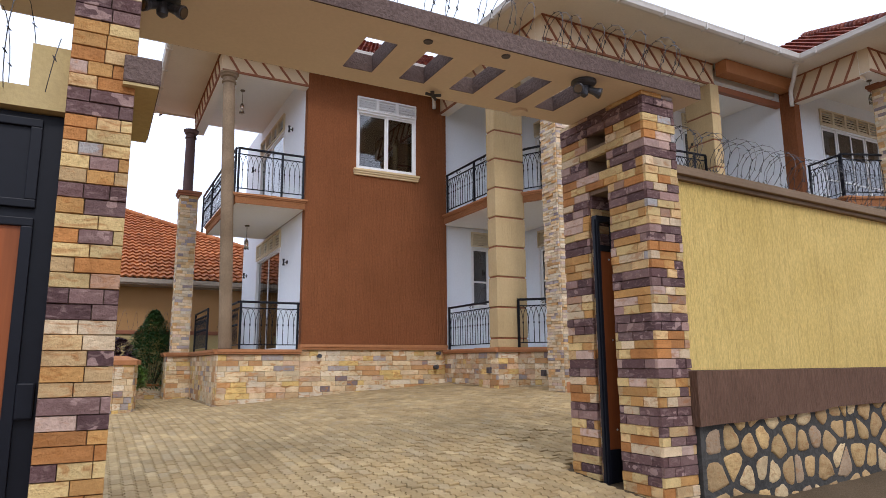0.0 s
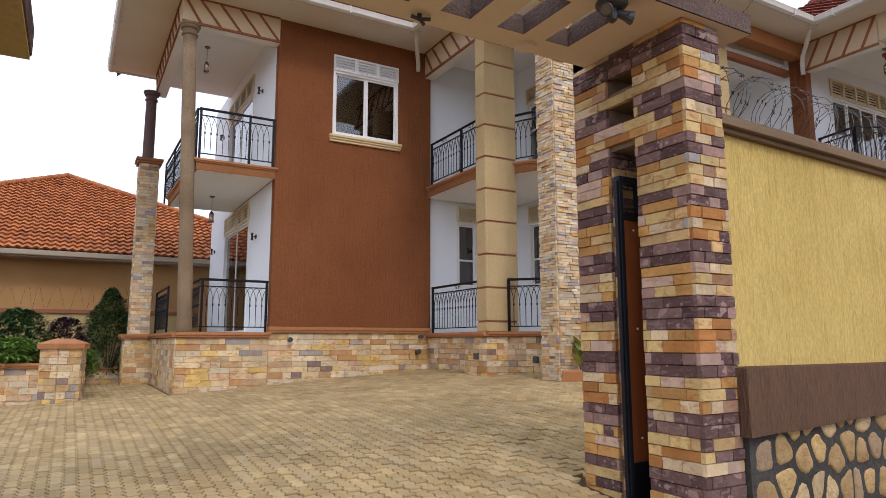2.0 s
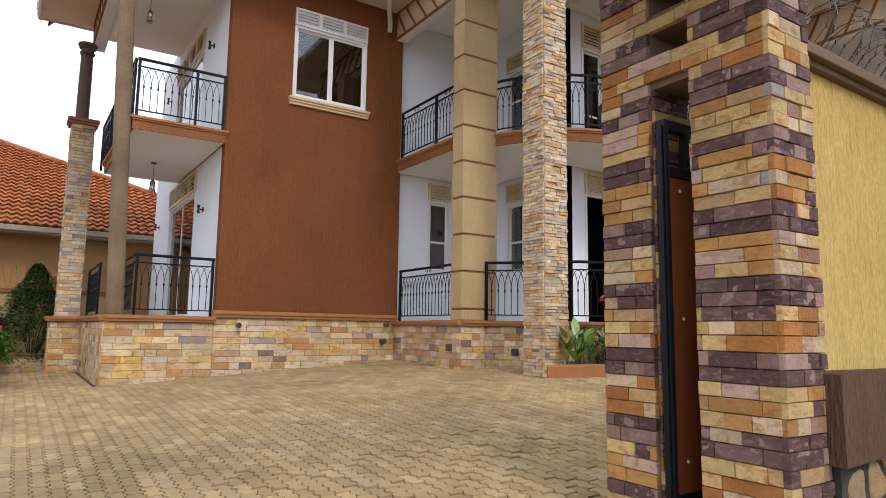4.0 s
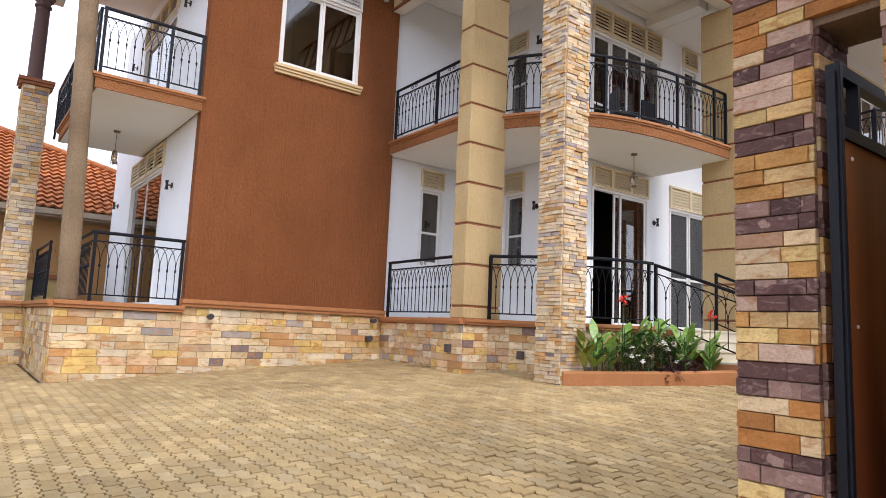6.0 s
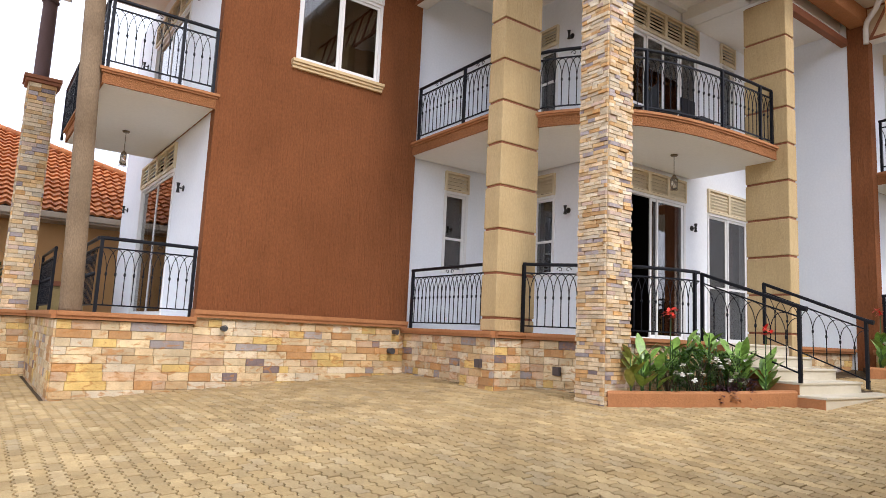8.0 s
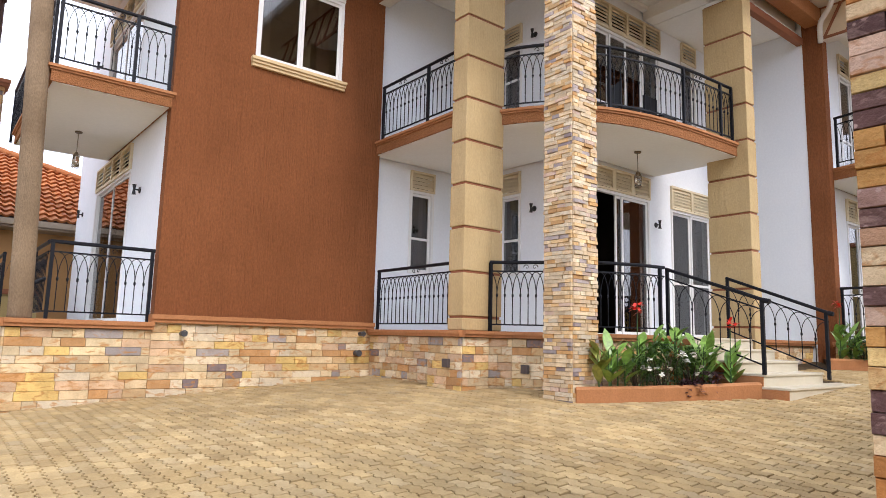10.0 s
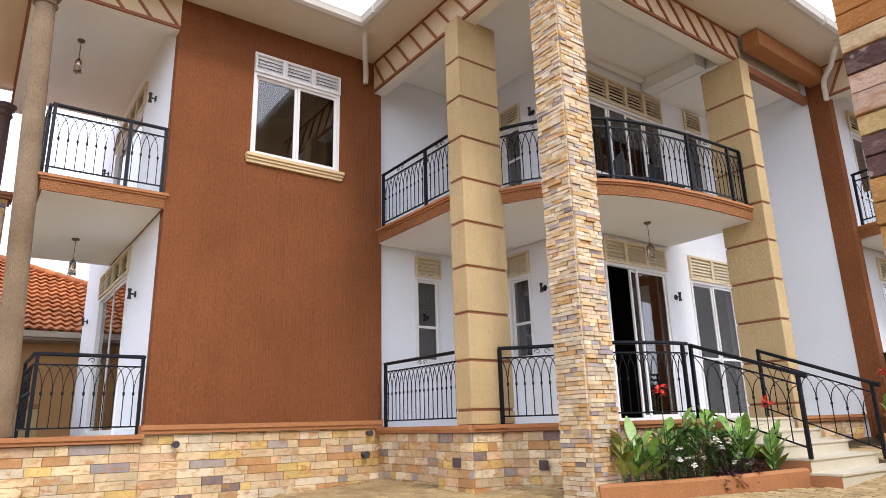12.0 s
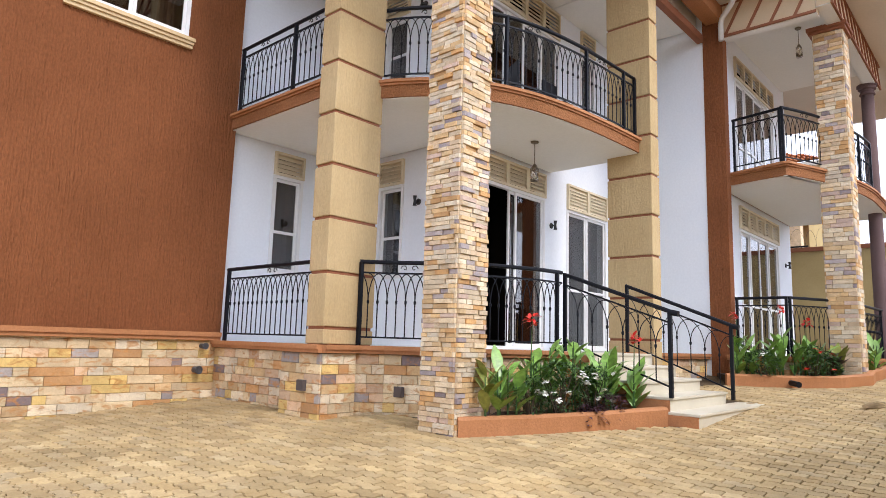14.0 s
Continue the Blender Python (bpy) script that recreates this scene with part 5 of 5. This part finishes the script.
part("soil", Mesh().prism([(-6, 17.0), (0.8, 16.7), (2.6, 16.1), (2.8, 19.0), (-6, 19.0)], 0.5, 1.46), SOIL, pp, "dark planting soil")


# ---------------------------------------------------------------- plants
def leaf(me, o, d, length, width, droop, rng, segs=4, fold=0.15):
    """One leaf blade from o along d, arching down."""
    d = Vector(d).normalized()
    side = d.cross(Vector((0, 0, 1)))
    side = side.normalized() if side.length > 1e-3 else Vector((1, 0, 0))
    up = side.cross(d)
    v = []
    p = Vector(o)
    for i in range(segs + 1):
        t = i / segs
        w = width * math.sin(math.pi * min(0.97, t * 0.9 + 0.08)) * 0.5
        c = p + d * length * t - Vector((0, 0, 1)) * droop * length * t * t
        v += [c - side * w + up * fold * w, c, c + side * w + up * fold * w]
    f = []
    for i in range(segs):
        a = 3 * i
        f += [(a, a + 1, a + 4, a + 3), (a + 1, a + 2, a + 5, a + 4)]
    me.add(v, f)


def flower(me, o, r, rng, n=6):
    for k in range(n):
        w = 2 * math.pi * k / n + rng.random()
        leaf(me, o, (math.cos(w), math.sin(w), rng.uniform(-0.7, 1.1)), r, r * 1.1, 0.2, rng, 3)


def canna(x, y, z, rng, h=0.75, red=False, mat=None, n=8):
    th = thing("canna_plant", (x, y, z), "green canna plant with broad leaves" + (" and red flower" if red else " in the planter"), "plant", "cannas")
    stem, lv = Mesh(), Mesh()
    for s in range(2 if not red else 3):
        sx, sy = x + rng.uniform(-0.06, 0.06), y + rng.uniform(-0.06, 0.06)
        hh = h * rng.uniform(0.8, 1.1)
        stem.tube([(sx, sy, z - 0.05), (sx + rng.uniform(-0.04, 0.04), sy, z + hh * 0.8)], [0.012, 0.006], 5)
        for k in range(n * 2 // 3):
            w = rng.random() * 6.28
            leaf(lv, (sx, sy, z + hh * (0.15 + 0.65 * k / (n * 2 // 3))), (math.cos(w), math.sin(w), rng.uniform(0.8, 2.3)), rng.uniform(0.26, 0.46), rng.uniform(0.085, 0.14), rng.uniform(0.08, 0.4), rng)
    part("stem", stem, LEAF2, th)
    part("foliage", lv, mat or LEAF, th, smooth=True)
    if red:
        tall = z + h * 1.42
        part("flower_stalk", Mesh().tube([(x, y, z + 0.3), (x + 0.03, y, tall)], [0.008, 0.005], 5), LEAF2, th)
        fl = Mesh()
        for k in range(4):
            o = Vector((x + 0.03 + rng.uniform(-0.05, 0.05), y + rng.uniform(-0.05, 0.05), tall - 0.03 * k))
            for q in range(5):
                w = rng.random() * 6.28
                leaf(fl, o, (math.cos(w), math.sin(w), rng.uniform(-0.3, 1.8)), rng.uniform(0.06, 0.11), rng.uniform(0.04, 0.065), rng.uniform(0.1, 0.6), rng, 3)
        part("flower", fl, RED, th, "red canna flower")
    return th


def shrub(name, x, y, z, rx, ry, h, mat, label, rng, count=700, size=0.05, cone=False, flowers=None, category="shrub"):
    """A bush of many small leaves on thin branches with an uneven outline."""
    th = thing(name, (x, y, z), label, category)
    br, lv = Mesh(), Mesh()
    lob = [rng.uniform(0.75, 1.15) for _ in range(12)]
    for k in range(14):
        w = rng.random() * 6.28
        q = rng.uniform(0.3, 0.8)
        br.tube([(x, y, z - 0.05), (x + rx * q * 0.5 * math.cos(w), y + ry * q * 0.5 * math.sin(w), z + h * 0.4), (x + rx * q * math.cos(w), y + ry * q * math.sin(w), z + h * rng.uniform(0.55, 0.85))], [0.014, 0.008, 0.003], 4)
    for k in range(count):
        w = rng.random() * 6.28
        t = rng.random() ** 0.8
        env = (1 - t) ** 0.75 * 0.95 * (0.75 + 0.25 * min(1, t * 5)) + 0.03 if cone else math.sqrt(max(0.03, 1 - (2 * t - 0.9) ** 2 * 0.8))
        q = rng.uniform(0.55, 1.0) ** 0.6 * env * lob[int(w / 6.29 * 12)] * (0.9 + 0.2 * math.sin(t * 17 + w * 3))
        o = (x + rx * q * math.cos(w), y + ry * q * math.sin(w), z + 0.03 + h * t)
        leaf(lv, o, (math.cos(w) + rng.uniform(-0.8, 0.8), math.sin(w) + rng.uniform(-0.8, 0.8), rng.uniform(-0.2, 1.1)), size * rng.uniform(0.7, 1.4), size * 0.55, 0.3, rng, 2)
    part("branch_work", br, BARK, th)
    part("foliage", lv, mat, th)
    if flowers:
        fm, nf, r = flowers
        for k in range(nf):
            w = rng.uniform(3.0, 5.6)
            fl = Mesh()
            flower(fl, (x + rx * 0.95 * math.cos(w), y + ry * 0.95 * math.sin(w), z + h * rng.uniform(0.35, 0.95)), r, rng, 7)
            part("flower", fl, fm, th)
    return th


rng = random.Random(99)
zp = 1.45
for x, y, h, red in ((10.45, 10.3, 0.6, False), (11.15, 10.5, 0.75, False), (11.6, 10.42, 0.8, False), (11.85, 10.15, 0.8, False), (10.32, 10.42, 0.62, False), (10.55, 10.55, 0.55, False), (10.95, 10.45, 0.7, True), (11.35, 10.45, 0.8, False), (11.55, 10.2, 0.85, False), (11.75, 10.3, 0.8, False), (12.02, 9.75, 0.58, True), (11.85, 9.95, 0.7, False), (11.7, 9.9, 0.7, False), (12.0, 10.3, 0.7, False)):
    canna(x, y, zp, rng, h * 1.08, red)
canna(10.18, 10.45, zp, rng, 0.6, False, LEAF5, 6)
shrub("rose_bush", 11.05, 10.15, zp, 0.38, 0.3, 0.55, LEAF2, "dark green bush with small white flowers in the planter", rng, 900, 0.05, flowers=(WHITEP, 11, 0.045))
shrub("rose_bush", 11.5, 10.0, zp, 0.3, 0.25, 0.5, LEAF2, "dark green bush with small white flowers in the planter", rng, 600, 0.05, flowers=(WHITEP, 9, 0.045))
shrub("rose_bush", 10.65, 10.25, zp, 0.28, 0.2, 0.4, LEAF2, "small dark green leafy bush in the planter", rng, 500, 0.045)
shrub("purple_plant", 11.25, 9.86, zp - 0.12, 0.22, 0.16, 0.22, LEAF4, "purple trailing plant hanging over the planter kerb", rng, 260, 0.06)
shrub("purple_plant", 11.55, 9.78, zp - 0.05, 0.2, 0.14, 0.25, LEAF4, "purple trailing plant by the planter kerb", rng, 220, 0.06)
zw = 1.75
for x, y, h, red in ((16.1, 9.9, 0.75, True), (16.3, 9.7, 0.7, False), (16.5, 9.5, 0.8, False), (16.7, 9.35, 0.85, True), (16.9, 9.2, 0.75, False), (17.1, 9.1, 0.7, True), (16.4, 9.9, 0.8, False), (17.3, 8.95, 0.7, False), (18.75, 8.42, 0.8, False), (19.1, 8.42, 0.8, False)):
    canna(x, y, zw, rng, h, red)
shrub("rose_bush", 16.9, 8.95, zw, 0.4, 0.3, 0.55, LEAF2, "dark green bush with small red flowers in the planter", rng, 800, 0.05, flowers=(RED, 5, 0.05))
shrub("rose_bush", 16.35, 9.6, zw, 0.45, 0.3, 0.45, LEAF2, "dark green leafy bush in the wing planter", rng, 900, 0.06)
shrub("rose_bush", 17.35, 8.85, zw, 0.4, 0.25, 0.45, LEAF2, "dark green leafy bush in the wing planter", rng, 800, 0.06)
cr = canna(17.55, 8.75, zw, rng, 0.5, False, LEAF5, 14)
canna(17.5, 8.8, zw, rng, 0.45, False, LEAF4, 10)
shrub("conical_bush", 3.56, 20.25, 1.1, 1.15, 0.75, 2.15, LEAF2, "dark green conical clipped bush before the boundary wall", rng, 7500, 0.08, cone=True)
shrub("hedge", 1.72, 16.36, 1.5, 0.85, 0.42, 0.48, LEAF3, "bright green low hedge in the garden planter", rng, 5200, 0.085, category="hedge")
shrub("hedge", -0.8, 16.9, 1.5, 1.5, 0.42, 0.48, LEAF3, "bright green low hedge in the garden planter", rng, 4200, 0.09, category="hedge")
shrub("garden_bush", 2.95, 16.5, 1.3, 0.26, 0.25, 0.5, LEAF3, "bright green rounded bush behind the pier", rng, 1600, 0.08)
shrub("garden_bush", 1.75, 18.4, 1.45, 0.55, 0.5, 1.15, LEAF2, "leafy green garden bush in the planter", rng, 3200, 0.11)
shrub("garden_bush", 2.6, 18.8, 1.4, 0.5, 0.5, 1.05, LEAF4, "purple-leaved garden bush in the planter", rng, 2200, 0.10)
gr = thing("ornamental_grass", (1.1, 17.6, 1.46), "pale green ornamental grass clump in the planter", "grass")
gm = Mesh()
for k in range(160):
    w = rng.random() * 6.28
    leaf(gm, (1.1 + rng.uniform(-0.2, 0.2), 17.6 + rng.uniform(-0.2, 0.2), 1.46), (math.cos(w) * 0.5, math.sin(w) * 0.5, 1.3), rng.uniform(0.7, 1.2), 0.03, 0.35, rng, 4)
part("blades", gm, LEAF5, gr)


# ---------------------------------------------------------------- lamps and small fixtures
def pendant(x, y, z, drop=0.35):
    th = thing("pendant_lamp", (x, y, z), "small bronze pendant lantern hanging from the balcony ceiling", "lamp", "pendant lamps")
    part("ceiling_cup", Mesh().lathe(x, y, [(0.05, z - 0.03), (0.06, z - 0.015), (0.06, z)], 12), BRASS, th)
    part("rod", Mesh().tube([(x, y, z - drop), (x, y, z - 0.02)], 0.006, 5), BRASS, th)
    part("cap", Mesh().lathe(x, y, [(0.055, z - drop - 0.07), (0.035, z - drop - 0.03), (0.015, z - drop)], 10), BRASS, th)
    part("glass", Mesh().lathe(x, y, [(0.05, z - drop - 0.25), (0.055, z - drop - 0.16), (0.05, z - drop - 0.07)], 10), BULB, th, smooth=True)
    cg = Mesh()
    for k in range(4):
        w = math.pi / 2 * k
        cg.tube([(x + 0.06 * math.cos(w), y + 0.06 * math.sin(w), z - drop - 0.26), (x + 0.06 * math.cos(w + 0.8), y + 0.06 * math.sin(w + 0.8), z - drop - 0.07)], 0.005, 4)
    cg.tube([(x + 0.06 * math.cos(k * 0.7), y + 0.06 * math.sin(k * 0.7), z - drop - 0.26) for k in range(9)], 0.005, 4, True)
    part("cage", cg, BRASS, th)


for p in ((5.32, 17.26, S0 - 0.01), (5.0, 16.94, 8.66), (12.84, 11.69, S0 - 0.01), (18.65, 9.32, 8.66)):
    pendant(*p)


def wall_lamp(p, n):
    x, y, z = p
    th = thing("wall_lamp", p, "black up-and-down wall lamp on a round plate", "lamp", "wall lamps")
    nv, o = Vector((n[0], n[1], 0)), Vector(p)
    part("backplate", Mesh().tube([o - nv * 0.01, o + nv * 0.012, o + nv * 0.02], [0.052, 0.052, 0.042], 16), LAMPM, th, "black round backplate")
    part("arm", Mesh().tube([o + nv * 0.02, o + nv * 0.075], 0.012, 8), LAMPM, th)
    c = o + nv * 0.09
    part("shade", Mesh().lathe(c.x, c.y, [(0.034, z - 0.08), (0.03, z - 0.07), (0.02, z - 0.015), (0.02, z + 0.015), (0.03, z + 0.07), (0.034, z + 0.08)], 14), LAMPM, th, "black hourglass shade")


for p, n in (((12.1, 13.38, 4.40), (-1, 0)), ((14.58, 12.5, 4.31), (0, -1)), ((6.14, 16.4, 4.26), (-1, 0)), ((6.14, 21.2, 4.5), (-1, 0)), ((6.14, 16.3, 7.6), (-1, 0)), ((6.14, 20.6, 7.7), (-1, 0)), ((12.1, 13.38, 7.75), (-1, 0)), ((21.7, 10.5, 4.25), (0, -1))):
    wall_lamp(p, n)


def floodlight(x, y, z):
    th = thing("security_light", (x, y, z), "dark twin-head motion security light under the canopy", "lamp", "security lights")
    part("mount", Mesh().lathe(x, y, [(0.07, z - 0.045), (0.10, z - 0.035), (0.115, z - 0.02), (0.115, z)], 24), GREYP, th)
    part("sensor", Mesh().lathe(x, y, [(0.012, z - 0.15), (0.036, z - 0.13), (0.042, z - 0.09), (0.035, z - 0.04)], 14), GREYP, th)
    for q in (-1, 1):
        d = Vector((0.72 * q, -0.55, -0.42)).normalized()
        c = Vector((x + q * 0.07, y - 0.03, z - 0.085))
        part("arm", Mesh().tube([(x + q * 0.03, y, z - 0.04), c], 0.014, 8), GREYP, th)
        head = part("lamp_head", Mesh().tube([c - d * 0.05, c - d * 0.03, c + d * 0.03, c + d * 0.055, c + d * 0.08, c + d * 0.085], [0.018, 0.03, 0.036, 0.046, 0.05, 0.045], 14), GREYP, th)
        part("lens", Mesh().tube([c + d * 0.086, c + d * 0.091], 0.036, 14), BRASS, head, "dull reflector lens")


floodlight(5.93, 5.2, 4.36)
floodlight(2.41, 5.45, 4.36)
dm = thing("ceiling_disc", (5.8, 6.05, 4.36), "flat beige round fitting under the canopy", "lamp")
part("disc", Mesh().lathe(5.8, 6.05, [(0.05, 4.33), (0.085, 4.336), (0.09, 4.36)], 20), SOFFIT, dm)
sn = thing("ceiling_fixture", (4.80, 6.02, 4.36), "small dark broken light fitting under the canopy", "lamp")
part("hook", Mesh().tube([(4.80, 6.02, 4.36), (4.80, 6.02, 4.32)], 0.02, 8), GREYP, sn)
part("arm", Mesh().tube([(4.73, 6.02, 4.33), (4.80, 6.02, 4.32), (4.88, 6.0, 4.33)], 0.016, 6), GREYP, sn)
part("arm", Mesh().tube([(4.80, 6.02, 4.32), (4.82, 5.99, 4.27)], 0.014, 6), GREYP, sn)
for x, y in ((4.33, 5.17), (5.02, 5.1)):
    h = thing("ceiling_hole", (x, y, 4.36), "small dark cable hole cover under the canopy", "fitting")
    part("disc", Mesh().lathe(x, y, [(0.035, 4.35), (0.04, 4.36)], 12), FLAT, h)

# outlets on the plinth
for x, z, r in ((6.49, 2.0, 0.035), (9.41, 2.06, 0.035), (9.34, 1.74, 0.045)):
    o = thing("wall_outlet", (x, 14.83, z), "short grey drain pipe stub on the stone plinth", "pipe", "plinth outlets")
    part("pipe_stub", Mesh().tube([(x, 14.84, z), (x, 14.72, z - 0.005)], r, 14), GREYP, o)
    part("rim", Mesh().tube([(x + (r + 0.004) * math.cos(k * 0.5236), 14.72, z + (r + 0.004) * math.sin(k * 0.5236)) for k in range(12)], 0.008, 5, True), GREYP, o)
dp = thing("drain_pipe", (16.2, 9.1, 1.75), "black drain pipe end at the planter kerb", "pipe")
part("pipe_stub", Mesh().tube([(16.35, 9.2, 1.74), (16.1, 9.0, 1.72)], 0.045, 14), METAL, dp)
for x, y, z in ((9.40, 12.5, 1.68), (10.28, 11.82, 1.62)):
    o = thing("socket_cover", (x, y, z), "dark square socket cover on the stone plinth", "socket")
    part("cover", Mesh().box(x - 0.03, x + 0.03, y - 0.06, y + 0.06, z - 0.06, z + 0.06, 0.006), FLAT, o)
bx = thing("palm_broom_head", (15.2, 8.1, 1.52), "small dry twig broom head lying on the paving", "broom")
bm_ = Mesh()
for k in range(40):
    w = rng.uniform(-0.25, 0.25)
    zz = ground_z(15.2, 8.1) + 0.02 + rng.random() * 0.03
    bm_.tube([(15.0, 8.0, zz), (15.0 + 0.45 * math.cos(w - 0.3), 8.0 + 0.45 * math.sin(w - 0.3), zz + rng.uniform(-0.01, 0.05))], 0.004, 3)
part("bristles", bm_, STRAW, bx)


# ---------------------------------------------------------------- razor wire
top_drop_from = lambda q: top_drop(7.0 + q)


def razor_wire(a, b, z, r, pitch, label, seed, wob=0.06, zb=None):
    q = random.Random(seed)
    a, b = Vector(a), Vector(b)
    L = (b - a).length
    d = (b - a).normalized()
    n = Vector((d.y, -d.x))
    turns = int(L / pitch)
    th = thing("razor_wire", (*a.lerp(b, 0.5), z), label, "wire")
    me, bb_ = Mesh(), Mesh()
    pts = []
    for i in range(turns * 14 + 1):
        w = 2 * math.pi * i / 14
        rr_ = r * (1 + wob * 2 * math.sin(i * 0.21 + seed))
        s = L * i / (turns * 14) + 0.08 * math.sin(i * 0.13)
        p = a + d * s + n * rr_ * math.cos(w)
        pts.append(Vector((p.x, p.y, z + r * 0.85 + rr_ * math.sin(w) + (zb(s) if zb else 0))))
    me.tube(pts, 0.0032, 3)
    for i in range(1, len(pts) - 1, 2):
        t = (pts[i + 1] - pts[i - 1]).normalized()
        u = t.cross(Vector((0.3, 0.5, 0.8))).normalized()
        for s in (-1, 1):
            bb_.add([pts[i] + t * 0.010, pts[i] - t * 0.010, pts[i] + u * 0.003 * s, pts[i] + t * 0.016 * s + u * 0.018 * s], [(0, 1, 3), (1, 2, 3), (2, 0, 3)])
    part("coil", me, WIRE, th)
    tagged(part("barb_strip", bb_, WIRE, th), kind="stuff")


razor_wire((3.6, 5.3), (7.2, 5.15), 4.55, 0.22, 0.17, "loose coil of razor wire on the gate canopy", 2)
razor_wire((7.0, 5.32), (17.5, 5.32), 3.72, 0.25, 0.12, "dense coil of razor wire along the yellow wall", 3, zb=top_drop_from)
razor_wire((-2.0, 5.3), (1.9, 5.3), 3.47, 0.3, 0.22, "loose coil of razor wire on the boundary wall", 4, 0.1)
razor_wire((-10.0, 20.7), (5.2, 20.7), 2.76, 0.30, 0.36, "coil of razor wire along the garden boundary wall", 6)
razor_wire((26.1, 6), (26.1, 28), 5.27, 0.3, 0.4, "coil of razor wire along the far boundary wall", 7)

# balcony chairs and table seen behind the rail
fc = thing("balcony_chair", (13.4, 11.6, S1), "dark metal balcony chair", "chair")
part("seat", Mesh().box(13.2, 13.6, 11.4, 11.8, S1 + 0.42, S1 + 0.46, 0.01), METAL, fc)
part("backrest", Mesh().box(13.2, 13.6, 11.78, 11.82, S1 + 0.46, S1 + 0.9, 0.01), METAL, fc)
for dx in (13.22, 13.58):
    for dy in (11.42, 11.78):
        part("leg", Mesh().tube([(dx, dy, S1), (dx, dy, S1 + 0.42)], 0.014, 6), METAL, fc)
copy_thing(fc, pose(13.4 - 0.75, 11.75, S1, 0, 0, 60))


# ---------------------------------------------------------------- paving blocks
def paver_shape(l, w, h):
    """A block with waving long sides; long along y."""
    amp, g_ = 0.011, 0.0055
    prof = [(amp * s, t * l) for t, s in ((0, 0), (0.05, 1), (0.2, 1), (0.3, -1), (0.45, -1), (0.55, 1), (0.7, 1), (0.8, -1), (0.95, -1), (1, 0))]
    L_ = [(g_ + o, min(max(y, g_), l - g_)) for o, y in prof]
    R_ = [(w - g_ + o, min(max(y, g_), l - g_)) for o, y in reversed(prof)]
    ring = L_ + R_
    ring = ring[::-1]
    n = len(ring)
    cx, cy = sum(p[0] for p in ring) / n, sum(p[1] for p in ring) / n
    inner_ = [(cx + (x - cx) * 0.955, cy + (y - cy) * 0.977) for x, y in ring]
    v = [(x, y, -0.02) for x, y in ring] + [(x, y, h - 0.006) for x, y in ring] + [(x, y, h) for x, y in inner_]
    f = [(i, (i + 1) % n, n + (i + 1) % n, n + i) for i in range(n)] + [(n + i, n + (i + 1) % n, 2 * n + (i + 1) % n, 2 * n + i) for i in range(n)] + [tuple(2 * n + i for i in range(n))]
    return v, f


PL_, PW_ = 0.225, 0.1125
pv, pf = paver_shape(PL_, PW_, 0.012)
prng = random.Random(77)
single_mesh = None
house_zone = [(4.3, 21), (4.3, 14.8), (9.6, 14.8), (9.55, 12.9), (9.5, 12.3), (9.9, 12.3), (10.3, 11.8), (10.3, 11.1), (9.9, 11.1), (9.9, 10.6), (11.2, 9.85), (12.1, 9.1), (14.45, 9.1), (14.4, 10.6), (15.7, 10.1), (16.4, 9.2), (17.4, 8.5), (24, 8.2), (24, 21)]
rest = Mesh()
count = 0
ix = 0
x = 0.6
while x < 21:
    y = 4.6 - (PL_ / 2 if ix % 2 else 0)
    while y < (19.8 if x < 4.6 else 15):
        if not (inside((x + PW_ / 2, y + PL_ / 2), house_zone) or (y > 16.3 and x < 2.9) or (x > 6.44 and y < 6.3) or (x < 2.2 and y < 6.3)):
            zc = ground_z(x + PW_ / 2, y + PL_ / 2)
            gx, gy = 0.068, 0.0102 * (14.86 - min(14.86, max(5, y)))
            dz = prng.uniform(-0.0035, 0.003)
            near_gate = 6.0 < y < 8.4 and 4.2 < x < 7.4
            tx, ty = gx + prng.uniform(-0.008, 0.008), gy + prng.uniform(-0.008, 0.008)
            if near_gate and count < 298 and prng.random() < 0.45:
                if single_mesh is None:
                    s_ = Mesh()
                    s_.add(pv, pf)
                    single_mesh = s_.data("paver", PAVER)
                ob = new("paver", single_mesh)
                ob.parent = pave_bed
                ob.matrix_basis = Matrix(((1, 0, 0, x), (0, 1, 0, y), (tx, ty, 1, zc + dz - tx * PW_ / 2 - ty * PL_ / 2), (0, 0, 0, 1)))
                count += 1
            else:
                rest.add([(x + px, y + py, zc + dz + pz + tx * (px - PW_ / 2) + ty * (py - PL_ / 2)) for px, py, pz in pv], pf)
        y += PL_
    x += PW_
    ix += 1
tagged(part("paver_field", rest, PAVER, pave_bed), kind="stuff")
